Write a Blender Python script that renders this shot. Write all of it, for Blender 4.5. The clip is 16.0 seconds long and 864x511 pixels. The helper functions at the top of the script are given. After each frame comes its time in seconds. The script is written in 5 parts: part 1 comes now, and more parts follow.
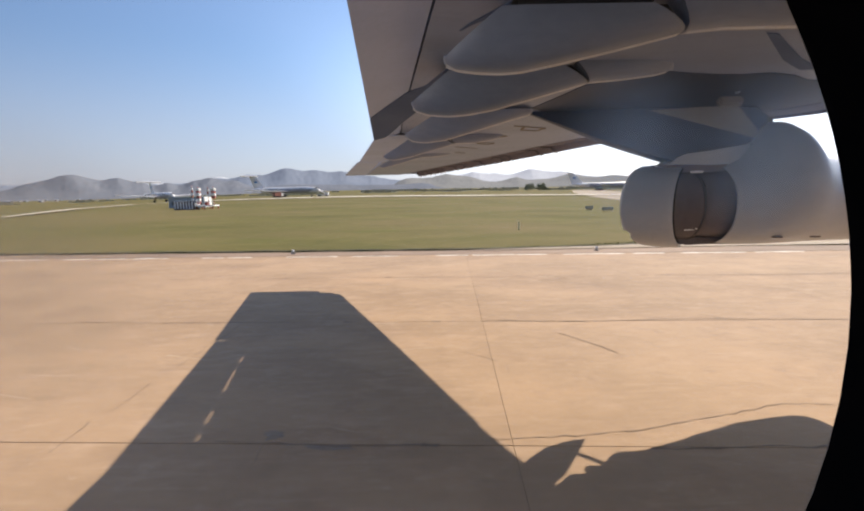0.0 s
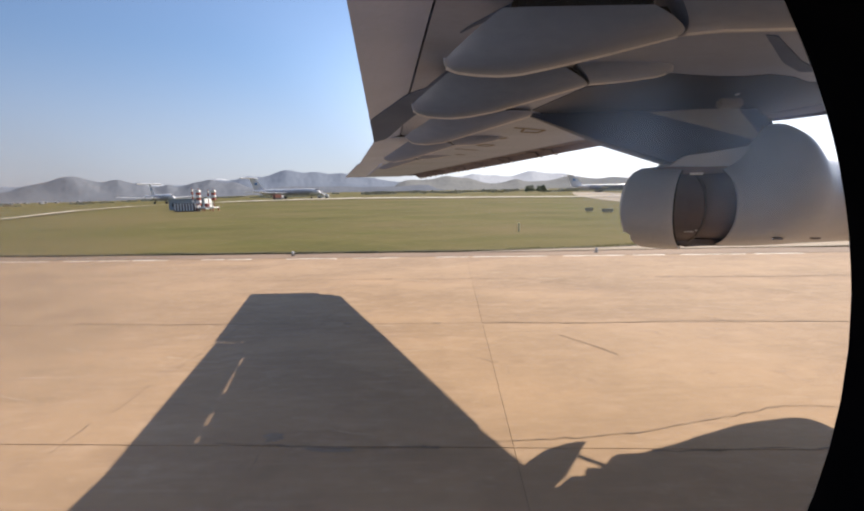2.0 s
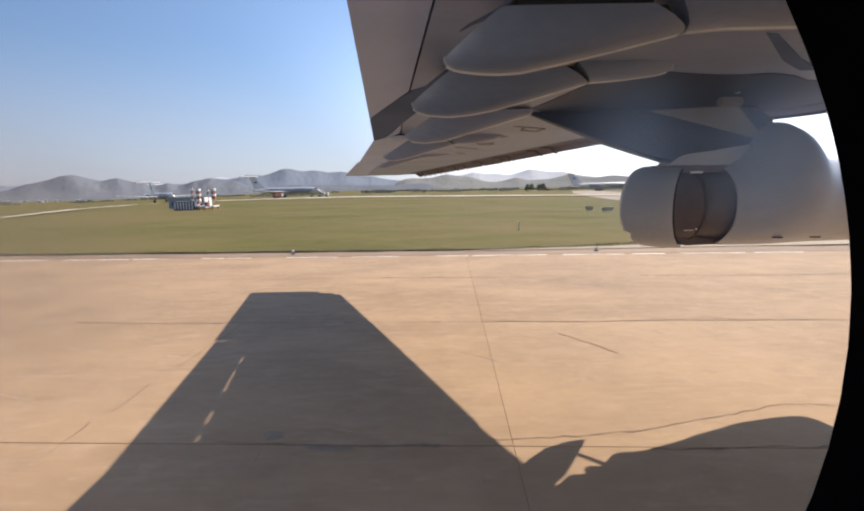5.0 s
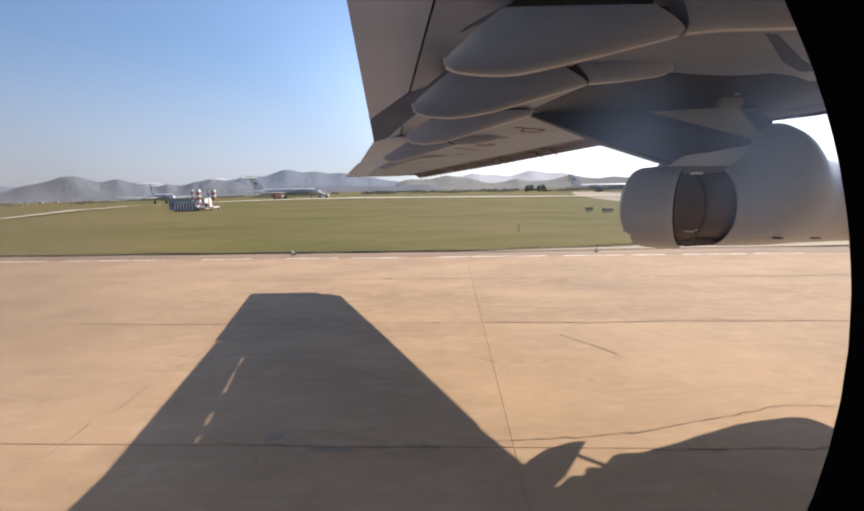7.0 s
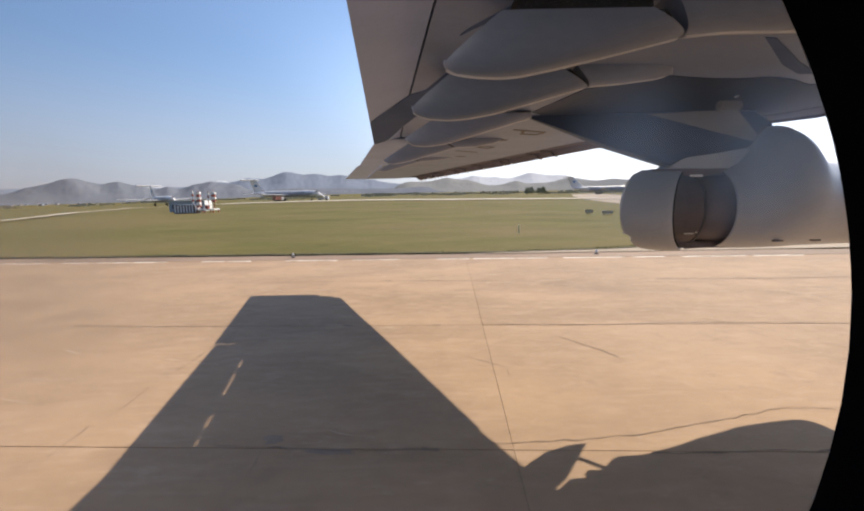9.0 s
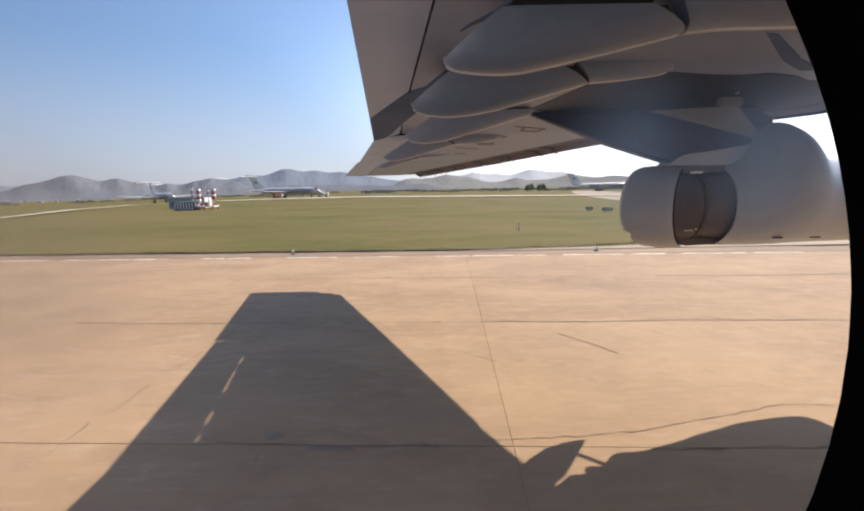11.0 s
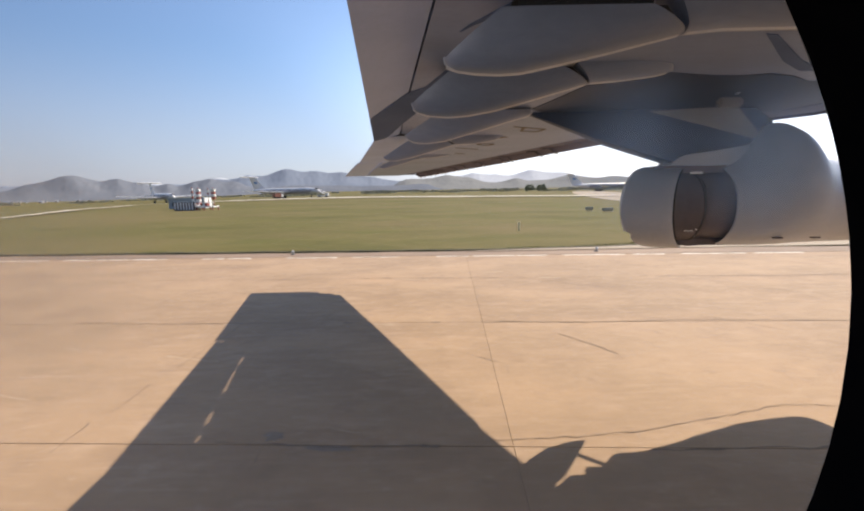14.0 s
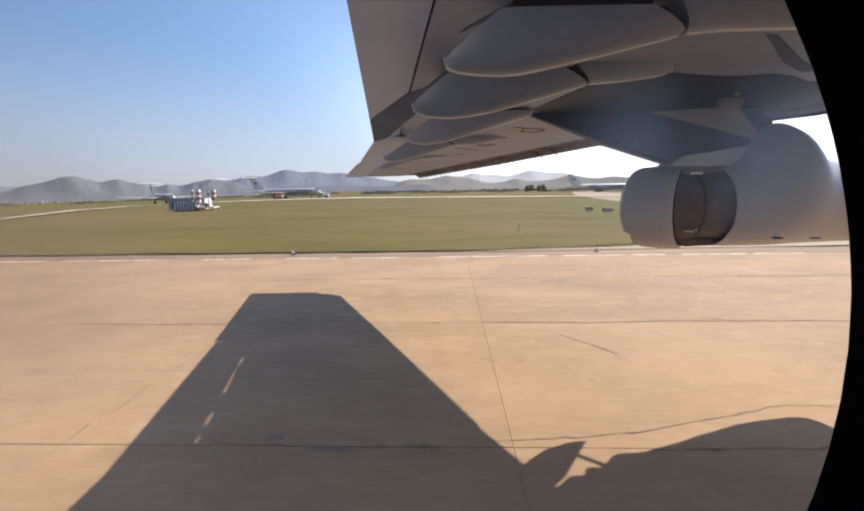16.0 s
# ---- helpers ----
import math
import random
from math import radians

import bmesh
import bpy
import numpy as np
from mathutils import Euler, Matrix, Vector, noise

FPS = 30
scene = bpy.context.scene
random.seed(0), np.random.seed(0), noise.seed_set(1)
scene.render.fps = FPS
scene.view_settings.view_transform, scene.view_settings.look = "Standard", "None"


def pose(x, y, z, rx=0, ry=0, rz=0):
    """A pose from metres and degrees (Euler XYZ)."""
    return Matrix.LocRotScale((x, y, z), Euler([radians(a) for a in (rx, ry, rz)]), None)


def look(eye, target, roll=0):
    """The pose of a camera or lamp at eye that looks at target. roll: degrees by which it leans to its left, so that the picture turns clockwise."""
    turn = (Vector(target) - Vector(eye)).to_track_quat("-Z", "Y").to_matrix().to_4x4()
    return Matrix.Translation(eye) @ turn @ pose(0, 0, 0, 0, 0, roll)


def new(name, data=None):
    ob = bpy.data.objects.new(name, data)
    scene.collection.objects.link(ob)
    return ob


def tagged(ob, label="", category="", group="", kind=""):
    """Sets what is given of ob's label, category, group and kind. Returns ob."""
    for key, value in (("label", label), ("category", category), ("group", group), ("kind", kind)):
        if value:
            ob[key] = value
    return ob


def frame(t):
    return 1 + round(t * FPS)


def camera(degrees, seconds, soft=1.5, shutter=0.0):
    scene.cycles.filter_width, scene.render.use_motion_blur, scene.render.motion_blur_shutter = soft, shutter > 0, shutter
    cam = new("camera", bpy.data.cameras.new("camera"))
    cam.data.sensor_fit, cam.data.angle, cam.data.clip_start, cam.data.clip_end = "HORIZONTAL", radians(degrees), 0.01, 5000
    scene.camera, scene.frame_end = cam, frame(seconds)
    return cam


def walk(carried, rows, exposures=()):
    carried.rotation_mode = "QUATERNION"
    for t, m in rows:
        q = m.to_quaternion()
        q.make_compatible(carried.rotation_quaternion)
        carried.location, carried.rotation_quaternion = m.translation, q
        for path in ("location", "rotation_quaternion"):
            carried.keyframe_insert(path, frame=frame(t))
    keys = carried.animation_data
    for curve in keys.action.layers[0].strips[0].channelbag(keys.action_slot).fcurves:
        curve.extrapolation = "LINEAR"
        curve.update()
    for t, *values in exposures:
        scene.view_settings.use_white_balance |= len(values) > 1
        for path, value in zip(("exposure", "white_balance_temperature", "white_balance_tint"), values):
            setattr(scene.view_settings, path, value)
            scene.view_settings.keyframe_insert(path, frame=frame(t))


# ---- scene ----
cam = camera(89.23, 16.0, soft=2.1)

# ---- the camera's way: at a cabin window, shaken a little ----
EYE = (0.0, 0.0, 2.5)
SHAKE = [(0, -0.259, 0.0),
         (0.5, -0.231, 0.0),
         (1, -0.533, 0.0),
         (1.5, -0.159, 0.0),
         (2, -0.029, 0.0),
         (2.5, -0.187, 0.0),
         (3, -0.086, 0.0),
         (3.5, 0.0, 0.0),
         (4, -0.231, 0.0),
         (6.5, -0.101, 0.0),
         (7, -0.072, 0.0),
         (7.5, -0.317, 0.0),
         (8, -0.504, 0.0),
         (8.5, -0.476, 0.0),
         (9, 0.216, 0.0),
         (11.5, -0.288, 0.0),
         (12, -0.332, 0.0),
         (12.5, -0.086, 0.0),
         (13, -0.634, 0.0),
         (13.5, -0.634, 0.0),
         (14, -0.144, 0.0),
         (14.5, -0.13, 0.0),
         (15, -0.447, 0.0),
         (15.5, -0.014, 0.0),
         (16, -0.072, 0.0)]
walk(cam, [(t, pose(EYE[0], EYE[1], EYE[2], 90 - 8.30 + p, 0, 0) @ pose(0, 0, 0, 0, 0, -1.0 + r)) for t, p, r in SHAKE],
     exposures=[(t, e, 6950, 14) for t, e in ((0.0, 0.98), (1.5, 0.98), (2.0, 0.93), (3.0, 0.95), (4.0, 0.97), (8.5, 0.97), (9.0, 0.90), (11.5, 1.00), (13.2, 1.04), (14.5, 0.98), (16.0, 0.98))])

# ---- light ----
SUN_WAY = Vector((-0.70, -0.80, -1.0)).normalized()
world = bpy.data.worlds.new("sky")
scene.world = world
world.use_nodes = True
wn = world.node_tree
sky = wn.nodes.new("ShaderNodeTexSky")
sky.sky_type, sky.sun_disc = "NISHITA", False
sky.sun_elevation, sky.sun_rotation = math.asin(-SUN_WAY.z), math.atan2(-SUN_WAY.x, -SUN_WAY.y)
sky.air_density, sky.dust_density, sky.ozone_density, sky.altitude = 1.0, 0.8, 3.0, 30
wn.nodes["Background"].inputs[1].default_value = 0.07
tint = wn.nodes.new("ShaderNodeVectorMath")
tint.operation = "MULTIPLY"
tint.inputs[1].default_value = (0.675, 0.835, 0.885)
wn.links.new(sky.outputs[0], tint.inputs[0])
haze = wn.nodes.new("ShaderNodeVectorMath")
haze.operation = "ADD"
haze.inputs[1].default_value = (0.37, 0.43, 0.90)
wn.links.new(tint.outputs[0], haze.inputs[0])
# bright haze low in the sky on the sun's side
way = wn.nodes.new("ShaderNodeTexCoord")
toward, height, low_air, near_sun, glow, add_glow = [wn.nodes.new(k) for k in ("ShaderNodeVectorMath", "ShaderNodeSeparateXYZ", "ShaderNodeMapRange", "ShaderNodeMapRange", "ShaderNodeMath", "ShaderNodeMixRGB")]
toward.operation = "DOT_PRODUCT"
toward.inputs[1].default_value = -SUN_WAY
wn.links.new(way.outputs["Generated"], toward.inputs[0])
wn.links.new(way.outputs["Generated"], height.inputs[0])
for node, source, span in ((near_sun, toward.outputs["Value"], (0.48, 1.0, 0.0, 1.0)), (low_air, height.outputs["Z"], (0.0, 0.42, 1.0, 0.0))):
    for k in range(4):
        node.inputs[1 + k].default_value = span[k]
    node.interpolation_type = "SMOOTHSTEP"
    wn.links.new(source, node.inputs[0])
glow.operation = "MULTIPLY"
wn.links.new(near_sun.outputs[0], glow.inputs[0])
wn.links.new(low_air.outputs[0], glow.inputs[1])
add_glow.blend_type = "ADD"
add_glow.inputs[2].default_value = (11.5, 12.2, 14.0, 1)
wn.links.new(glow.outputs[0], add_glow.inputs[0])
# grey-lilac haze along the horizon
band, veil = wn.nodes.new("ShaderNodeMapRange"), wn.nodes.new("ShaderNodeMixRGB")
for k, v in enumerate((0.0, 0.30, 0.62, 0.0)):
    band.inputs[1 + k].default_value = v
band.interpolation_type = "SMOOTHSTEP"
wn.links.new(height.outputs["Z"], band.inputs[0])
veil.inputs[2].default_value = (4.25, 4.36, 5.6, 1)
wn.links.new(band.outputs[0], veil.inputs[0])
wn.links.new(haze.outputs[0], veil.inputs[1])
# the sky brightens over a broad span towards the sun
broad, lift = [wn.nodes.new(k) for k in ("ShaderNodeMapRange", "ShaderNodeVectorMath")]
for k, v in enumerate((0.15, 0.85, 0.88, 1.38)):
    broad.inputs[1 + k].default_value = v
wn.links.new(toward.outputs["Value"], broad.inputs[0])
lift.operation = "SCALE"
wn.links.new(veil.outputs[0], lift.inputs[0])
wn.links.new(broad.outputs[0], lift.inputs["Scale"])
wn.links.new(lift.outputs[0], add_glow.inputs[1])
wn.links.new(add_glow.outputs[0], wn.nodes["Background"].inputs[0])
lamp = bpy.data.lights.new("sun", "SUN")
lamp.energy, lamp.angle, lamp.color = 3.85, radians(0.53), (1.0, 0.90, 0.76)
sun = new("sun", lamp)
sun.matrix_world = look((0, 0, 60), Vector((0, 0, 60)) + SUN_WAY)


# ---- materials ----
def material(name, dark, light, rough=0.6, scale=1.0, fine=18.0, bump=0.1, metal=0.0, stretch=(1, 1, 1), contrast=(0.3, 0.7), vary=0.0, spec=0.5, grain=0.35):
    """A surface between two colours, by broad stains and fine grain in metres, with relief."""
    m = bpy.data.materials.new(name)
    m.use_nodes = True
    n, l = m.node_tree.nodes, m.node_tree.links
    b = n["Principled BSDF"]
    b.inputs["Roughness"].default_value, b.inputs["Metallic"].default_value = rough, metal
    b.inputs["Specular IOR Level"].default_value = spec
    geo = n.new("ShaderNodeNewGeometry")
    mp = n.new("ShaderNodeMapping")
    mp.inputs["Scale"].default_value = stretch
    l.new(geo.outputs["Position"], mp.inputs["Vector"])
    broad, small = n.new("ShaderNodeTexNoise"), n.new("ShaderNodeTexNoise")
    broad.inputs["Scale"].default_value, broad.inputs["Detail"].default_value = scale, 6
    small.inputs["Scale"].default_value, small.inputs["Detail"].default_value = fine, 4
    l.new(mp.outputs[0], broad.inputs["Vector"])
    l.new(mp.outputs[0], small.inputs["Vector"])
    mix = n.new("ShaderNodeMath")
    mix.operation = "MULTIPLY_ADD"
    mix.inputs[1].default_value = grain
    l.new(small.outputs["Fac"], mix.inputs[0])
    sub = n.new("ShaderNodeMath")
    sub.operation = "MULTIPLY"
    sub.inputs[1].default_value = 1 - grain
    l.new(broad.outputs["Fac"], sub.inputs[0])
    l.new(sub.outputs[0], mix.inputs[2])
    last = mix.outputs[0]
    if vary:
        info, add = n.new("ShaderNodeObjectInfo"), n.new("ShaderNodeMath")
        add.operation = "MULTIPLY_ADD"
        add.inputs[1].default_value = vary
        l.new(info.outputs["Random"], add.inputs[0])
        l.new(last, add.inputs[2])
        last = add.outputs[0]
    ramp = n.new("ShaderNodeValToRGB")
    ramp.color_ramp.elements[0].position, ramp.color_ramp.elements[1].position = contrast
    ramp.color_ramp.elements[0].color, ramp.color_ramp.elements[1].color = (*dark, 1), (*light, 1)
    l.new(last, ramp.inputs[0])
    l.new(ramp.outputs[0], b.inputs["Base Color"])
    if bump:
        bp = n.new("ShaderNodeBump")
        bp.inputs["Strength"].default_value, bp.inputs["Distance"].default_value = bump, 0.02
        l.new(small.outputs["Fac"], bp.inputs["Height"])
        l.new(bp.outputs[0], b.inputs["Normal"])
    return m


def patches(m, colour, scale, lo, hi, stretch=(1, 1, 1), most=1.0):
    """Lays stains or growth of another colour over a material, by broad noise in metres."""
    n, l = m.node_tree.nodes, m.node_tree.links
    base = n["Principled BSDF"].inputs["Base Color"]
    was = base.links[0].from_socket
    geo, mp, tex, edge = n.new("ShaderNodeNewGeometry"), n.new("ShaderNodeMapping"), n.new("ShaderNodeTexNoise"), n.new("ShaderNodeMapRange")
    mp.inputs["Scale"].default_value = stretch
    tex.inputs["Scale"].default_value, tex.inputs["Detail"].default_value, tex.inputs["Roughness"].default_value = scale, 8, 0.62
    edge.inputs["From Min"].default_value, edge.inputs["From Max"].default_value, edge.inputs["To Max"].default_value = lo, hi, most
    mix = n.new("ShaderNodeMixRGB")
    mix.inputs[2].default_value = (*colour, 1)
    l.new(geo.outputs["Position"], mp.inputs["Vector"])
    l.new(mp.outputs[0], tex.inputs["Vector"])
    l.new(tex.outputs["Fac"], edge.inputs["Value"])
    l.new(edge.outputs[0], mix.inputs[0])
    l.new(was, mix.inputs[1])
    l.new(mix.outputs[0], base)
    return m


CONCRETE = material("runway concrete", (0.201, 0.132, 0.078), (0.338, 0.233, 0.143), 0.9, 0.55, 5.0, 0.06, stretch=(0.7, 1.0, 1), contrast=(0.26, 0.84), vary=0.16)
SHOULDER = material("worn shoulder paving", (0.181, 0.125, 0.085), (0.283, 0.200, 0.136), 0.9, 0.3, 7.0, 0.06, stretch=(0.25, 1.0, 1))
FILLER = material("joint filler", (0.093, 0.066, 0.047), (0.177, 0.126, 0.087), 0.9, 3.0, 30.0, 0.2)
patches(CONCRETE, (0.364, 0.245, 0.147), 0.5, 0.46, 0.70, (0.6, 1.1, 1), 0.8)
patches(CONCRETE, (0.183, 0.115, 0.075), 0.9, 0.55, 0.78, (0.6, 1.0, 1), 0.5)
patches(CONCRETE, (0.406, 0.294, 0.204), 3.0, 0.53, 0.72, (0.4, 1.0, 1), 0.40)
patches(CONCRETE, (0.193, 0.131, 0.086), 7.0, 0.56, 0.74, (0.5, 1.0, 1), 0.25)
patches(CONCRETE, (0.223, 0.152, 0.102), 1.7, 0.55, 0.70, (0.8, 1.0, 1), 0.5)
patches(CONCRETE, (0.395, 0.285, 0.196), 2.3, 0.58, 0.72, (0.7, 1.0, 1), 0.45)
patches(CONCRETE, (0.398, 0.300, 0.212), 9.0, 0.59, 0.66, (0.6, 1.0, 1), 0.30)
patches(CONCRETE, (0.150, 0.105, 0.071), 26.0, 0.69, 0.74, (0.8, 1.0, 1), 0.45)
patches(CONCRETE, (0.414, 0.310, 0.217), 6.0, 0.55, 0.66, (0.16, 1.4, 1), 0.20)
patches(CONCRETE, (0.171, 0.118, 0.079), 4.5, 0.57, 0.68, (0.2, 1.4, 1), 0.18)
patches(SHOULDER, (0.137, 0.097, 0.069), 0.14, 0.46, 0.66, (0.6, 1, 1), 0.8)
patches(SHOULDER, (0.314, 0.229, 0.160), 0.6, 0.55, 0.72, (0.5, 1, 1), 0.6)
patches(SHOULDER, (0.121, 0.089, 0.064), 1.8, 0.60, 0.72, (0.6, 1, 1), 0.6)
TAXIWAY = material("pale dusty taxiway concrete", (0.215, 0.172, 0.122), (0.315, 0.262, 0.192), 0.9, 0.25, 6.0, 0.05, stretch=(0.5, 1.0, 1))
patches(TAXIWAY, (0.165, 0.130, 0.092), 0.10, 0.50, 0.68, (0.8, 1, 1), 0.7)
patches(TAXIWAY, (0.37, 0.315, 0.235), 0.5, 0.55, 0.72, (0.5, 1, 1), 0.5)
PAINT_WHITE = material("worn white paint", (0.36, 0.30, 0.22), (0.70, 0.65, 0.57), 0.7, 2.5, 30.0, 0.1, contrast=(0.35, 0.55))
PAINT_YELLOW = material("worn yellow paint", (0.42, 0.33, 0.18), (0.72, 0.50, 0.12), 0.7, 2.5, 30.0, 0.1)
STAIN = material("oil stain", (0.14, 0.10, 0.075), (0.24, 0.18, 0.13), 0.7, 3.0, 25.0, 0.1)
GRASS = material("mown grass", (0.048, 0.056, 0.012), (0.124, 0.116, 0.032), 0.95, 0.16, 1.6, 0.6, stretch=(0.75, 1.0, 1), contrast=(0.32, 0.68), spec=0.1)
patches(GRASS, (0.150, 0.115, 0.055), 0.045, 0.36, 0.62, (0.8, 1.1, 1), 0.88)
patches(GRASS, (0.128, 0.108, 0.038), 0.13, 0.46, 0.68, (0.42, 1.0, 1), 0.6)
patches(GRASS, (0.056, 0.076, 0.013), 0.34, 0.50, 0.74, (0.45, 1.0, 1), 0.5)
patches(GRASS, (0.070, 0.095, 0.014), 0.22, 0.55, 0.75, (0.6, 1.1, 1), 0.55)
BLADES = material("grass blades", (0.07, 0.08, 0.018), (0.20, 0.19, 0.055), 0.9, 0.6, 8.0, 0.0, spec=0.15)
EARTH = material("earth and trodden grass", (0.058, 0.056, 0.026), (0.120, 0.106, 0.052), 0.95, 1.2, 14.0, 0.3)
# Underwing paints carry extra blue to cancel the warm ground bounce.
WING = material("wing paint blued against warm bounce", (0.152, 0.203, 0.330), (0.220, 0.282, 0.445), 0.42, 1.3, 26.0, 0.03, stretch=(0.5, 1.6, 1))
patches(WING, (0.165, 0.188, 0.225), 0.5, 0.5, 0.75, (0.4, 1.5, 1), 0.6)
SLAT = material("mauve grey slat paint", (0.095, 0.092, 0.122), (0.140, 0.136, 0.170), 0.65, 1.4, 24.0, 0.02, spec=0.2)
# Lighter copy of the wing paint, for the bounce light on the flap.
FLAP = material("lighter bounce-lit flap paint", (0.260, 0.345, 0.583), (0.347, 0.442, 0.705), 0.42, 1.4, 24.0, 0.02, stretch=(0.8, 1.4, 1))
# Lighter fairing copy, offsetting the shade on the outer fairings' sides.
FAIRING_OUT = material("outer fairing paint lightened against shade", (0.173, 0.209, 0.294), (0.233, 0.273, 0.376), 0.42, 1.6, 24.0, 0.02, stretch=(0.5, 1.6, 1))
# Pale colour for the painted rim highlight on the fairing keels.
KEEL_RIM = material("pale keel rim highlight", (0.46, 0.48, 0.52), (0.60, 0.62, 0.66), 0.5, 5.0, 40.0, 0.02)
# Blue-grey that paints shade on the underside of flap and wing.
UNDERWING_SHADE = material("blue-grey underwing shade", (0.072, 0.106, 0.195), (0.102, 0.143, 0.242), 0.75, 1.4, 24.0, 0.02, spec=0.12)
TRACK = material("worn steel track", (0.06, 0.057, 0.06), (0.11, 0.105, 0.11), 0.5, 6, 40, 0.02, metal=0.4)
FAIRING = material("fairing paint blued against warm bounce", (0.127, 0.158, 0.225), (0.178, 0.214, 0.294), 0.38, 1.6, 24.0, 0.03, stretch=(0.5, 1.6, 1))
COWL = material("grey nacelle paint", (0.294, 0.322, 0.372), (0.386, 0.415, 0.470), 0.36, 1.2, 20.0, 0.0)
# Dark pylon colour; on the plate under the wing it paints shade.
PYLON = material("blue-grey pylon paint and root shade", (0.024, 0.040, 0.077), (0.046, 0.068, 0.120), 0.55, 1.5, 20.0, 0.0, spec=0.25)
SOOT = material("sooty exhaust metal", (0.078, 0.066, 0.074), (0.150, 0.130, 0.138), 0.6, 3.0, 30.0, 0.05, metal=0.25)
def dirty_glass():
    """Clear acrylic with a film of dust, a smear towards one side and an added warm veil below."""
    m = bpy.data.materials.new("dusty window pane")
    m.use_nodes = True
    n, l = m.node_tree.nodes, m.node_tree.links
    n.remove(n["Principled BSDF"])
    clear, film, mix = n.new("ShaderNodeBsdfTransparent"), n.new("ShaderNodeBsdfTranslucent"), n.new("ShaderNodeMixShader")
    film.inputs["Color"].default_value = (0.55, 0.76, 1.0, 1)
    geo, tex, ramp = n.new("ShaderNodeNewGeometry"), n.new("ShaderNodeTexNoise"), n.new("ShaderNodeMapRange")
    tex.inputs["Scale"].default_value, tex.inputs["Detail"].default_value = 28, 5
    l.new(geo.outputs["Position"], tex.inputs["Vector"])
    spots = []
    for place, reach, most in (((0.0365, 0.080, 2.5065), 0.017, 0.17), ((0.0615, 0.080, 2.5055), 0.019, 0.22), ((-0.078, 0.078, 2.484), 0.037, 0.20)):
        smear, far = n.new("ShaderNodeVectorMath"), n.new("ShaderNodeMapRange")
        smear.operation = "DISTANCE"
        smear.inputs[1].default_value = place
        l.new(geo.outputs["Position"], smear.inputs[0])
        far.inputs["From Min"].default_value, far.inputs["From Max"].default_value = 0.0, reach
        far.inputs["To Min"].default_value, far.inputs["To Max"].default_value = most, 0.0
        far.interpolation_type = "SMOOTHSTEP"
        l.new(smear.outputs["Value"], far.inputs["Value"])
        spots.append(far)
    both = n.new("ShaderNodeMath")
    l.new(spots[0].outputs[0], both.inputs[0])
    l.new(spots[1].outputs[0], both.inputs[1])
    # Warm veil low on the pane, added to warm and lift the shadows.
    low_veil, dust_and_veil = n.new("ShaderNodeMapRange"), n.new("ShaderNodeMath")
    apart = n.new("ShaderNodeSeparateXYZ")
    l.new(geo.outputs["Position"], apart.inputs[0])
    l.new(apart.outputs["Z"], low_veil.inputs["Value"])
    for k, v in enumerate((2.425, 2.488, 0.042, 0.0)):
        low_veil.inputs[1 + k].default_value = v
    l.new(spots[2].outputs[0], dust_and_veil.inputs[0])
    l.new(low_veil.outputs[0], dust_and_veil.inputs[1])
    dust, cover = n.new("ShaderNodeBsdfTranslucent"), n.new("ShaderNodeMixShader")
    dust.inputs["Color"].default_value = (1.0, 0.82, 0.60, 1)
    l.new(dust_and_veil.outputs[0], cover.inputs[0])
    l.new(mix.outputs[0], cover.inputs[1])
    l.new(dust.outputs[0], cover.inputs[2])
    ramp.inputs["From Min"].default_value, ramp.inputs["From Max"].default_value = 0.3, 0.7
    ramp.inputs["To Min"].default_value, ramp.inputs["To Max"].default_value = 0.002, 0.008
    l.new(tex.outputs["Fac"], ramp.inputs["Value"])
    add = n.new("ShaderNodeMath")
    l.new(ramp.outputs[0], add.inputs[0])
    l.new(both.outputs[0], add.inputs[1])
    l.new(add.outputs[0], mix.inputs[0])
    l.new(clear.outputs[0], mix.inputs[1])
    l.new(film.outputs[0], mix.inputs[2])
    l.new(cover.outputs[0], n["Material Output"].inputs["Surface"])
    return m


PANE = dirty_glass()
# Black that stands for the shade inside gaps and recesses.
GAP_BLACK = material("black of shaded gaps", (0.015, 0.015, 0.016), (0.03, 0.03, 0.03), 0.8, 5, 40, 0.0, spec=0.15)
MARK = material("faded ochre marking", (0.085, 0.065, 0.025), (0.13, 0.10, 0.04), 0.6, 6, 40, 0)
LINING = material("black cabin lining", (0.006, 0.0055, 0.006), (0.010, 0.009, 0.010), 0.95, 6, 60, 0.0, spec=0.0)
HULL = material("white fuselage paint", (0.72, 0.72, 0.72), (0.80, 0.80, 0.79), 0.3, 1.0, 20, 0.01)
RUBBER = material("tyre rubber", (0.02, 0.02, 0.02), (0.04, 0.04, 0.04), 0.85, 8, 50, 0.1)
JET_WHITE = material("parked jet white paint", (0.62, 0.62, 0.63), (0.72, 0.72, 0.73), 0.3, 0.4, 6, 0)
JET_GREY = material("parked jet grey belly", (0.30, 0.30, 0.33), (0.40, 0.39, 0.42), 0.4, 0.4, 6, 0)
JET_GLASS = material("dark cabin glass", (0.02, 0.025, 0.03), (0.05, 0.055, 0.06), 0.15, 2, 10, 0)
BLUE = material("blue painted steel", (0.05, 0.16, 0.36), (0.10, 0.25, 0.48), 0.45, 1, 10, 0.05)
RED = material("faded red paint", (0.24, 0.09, 0.07), (0.33, 0.14, 0.10), 0.55, 1, 10, 0.05)
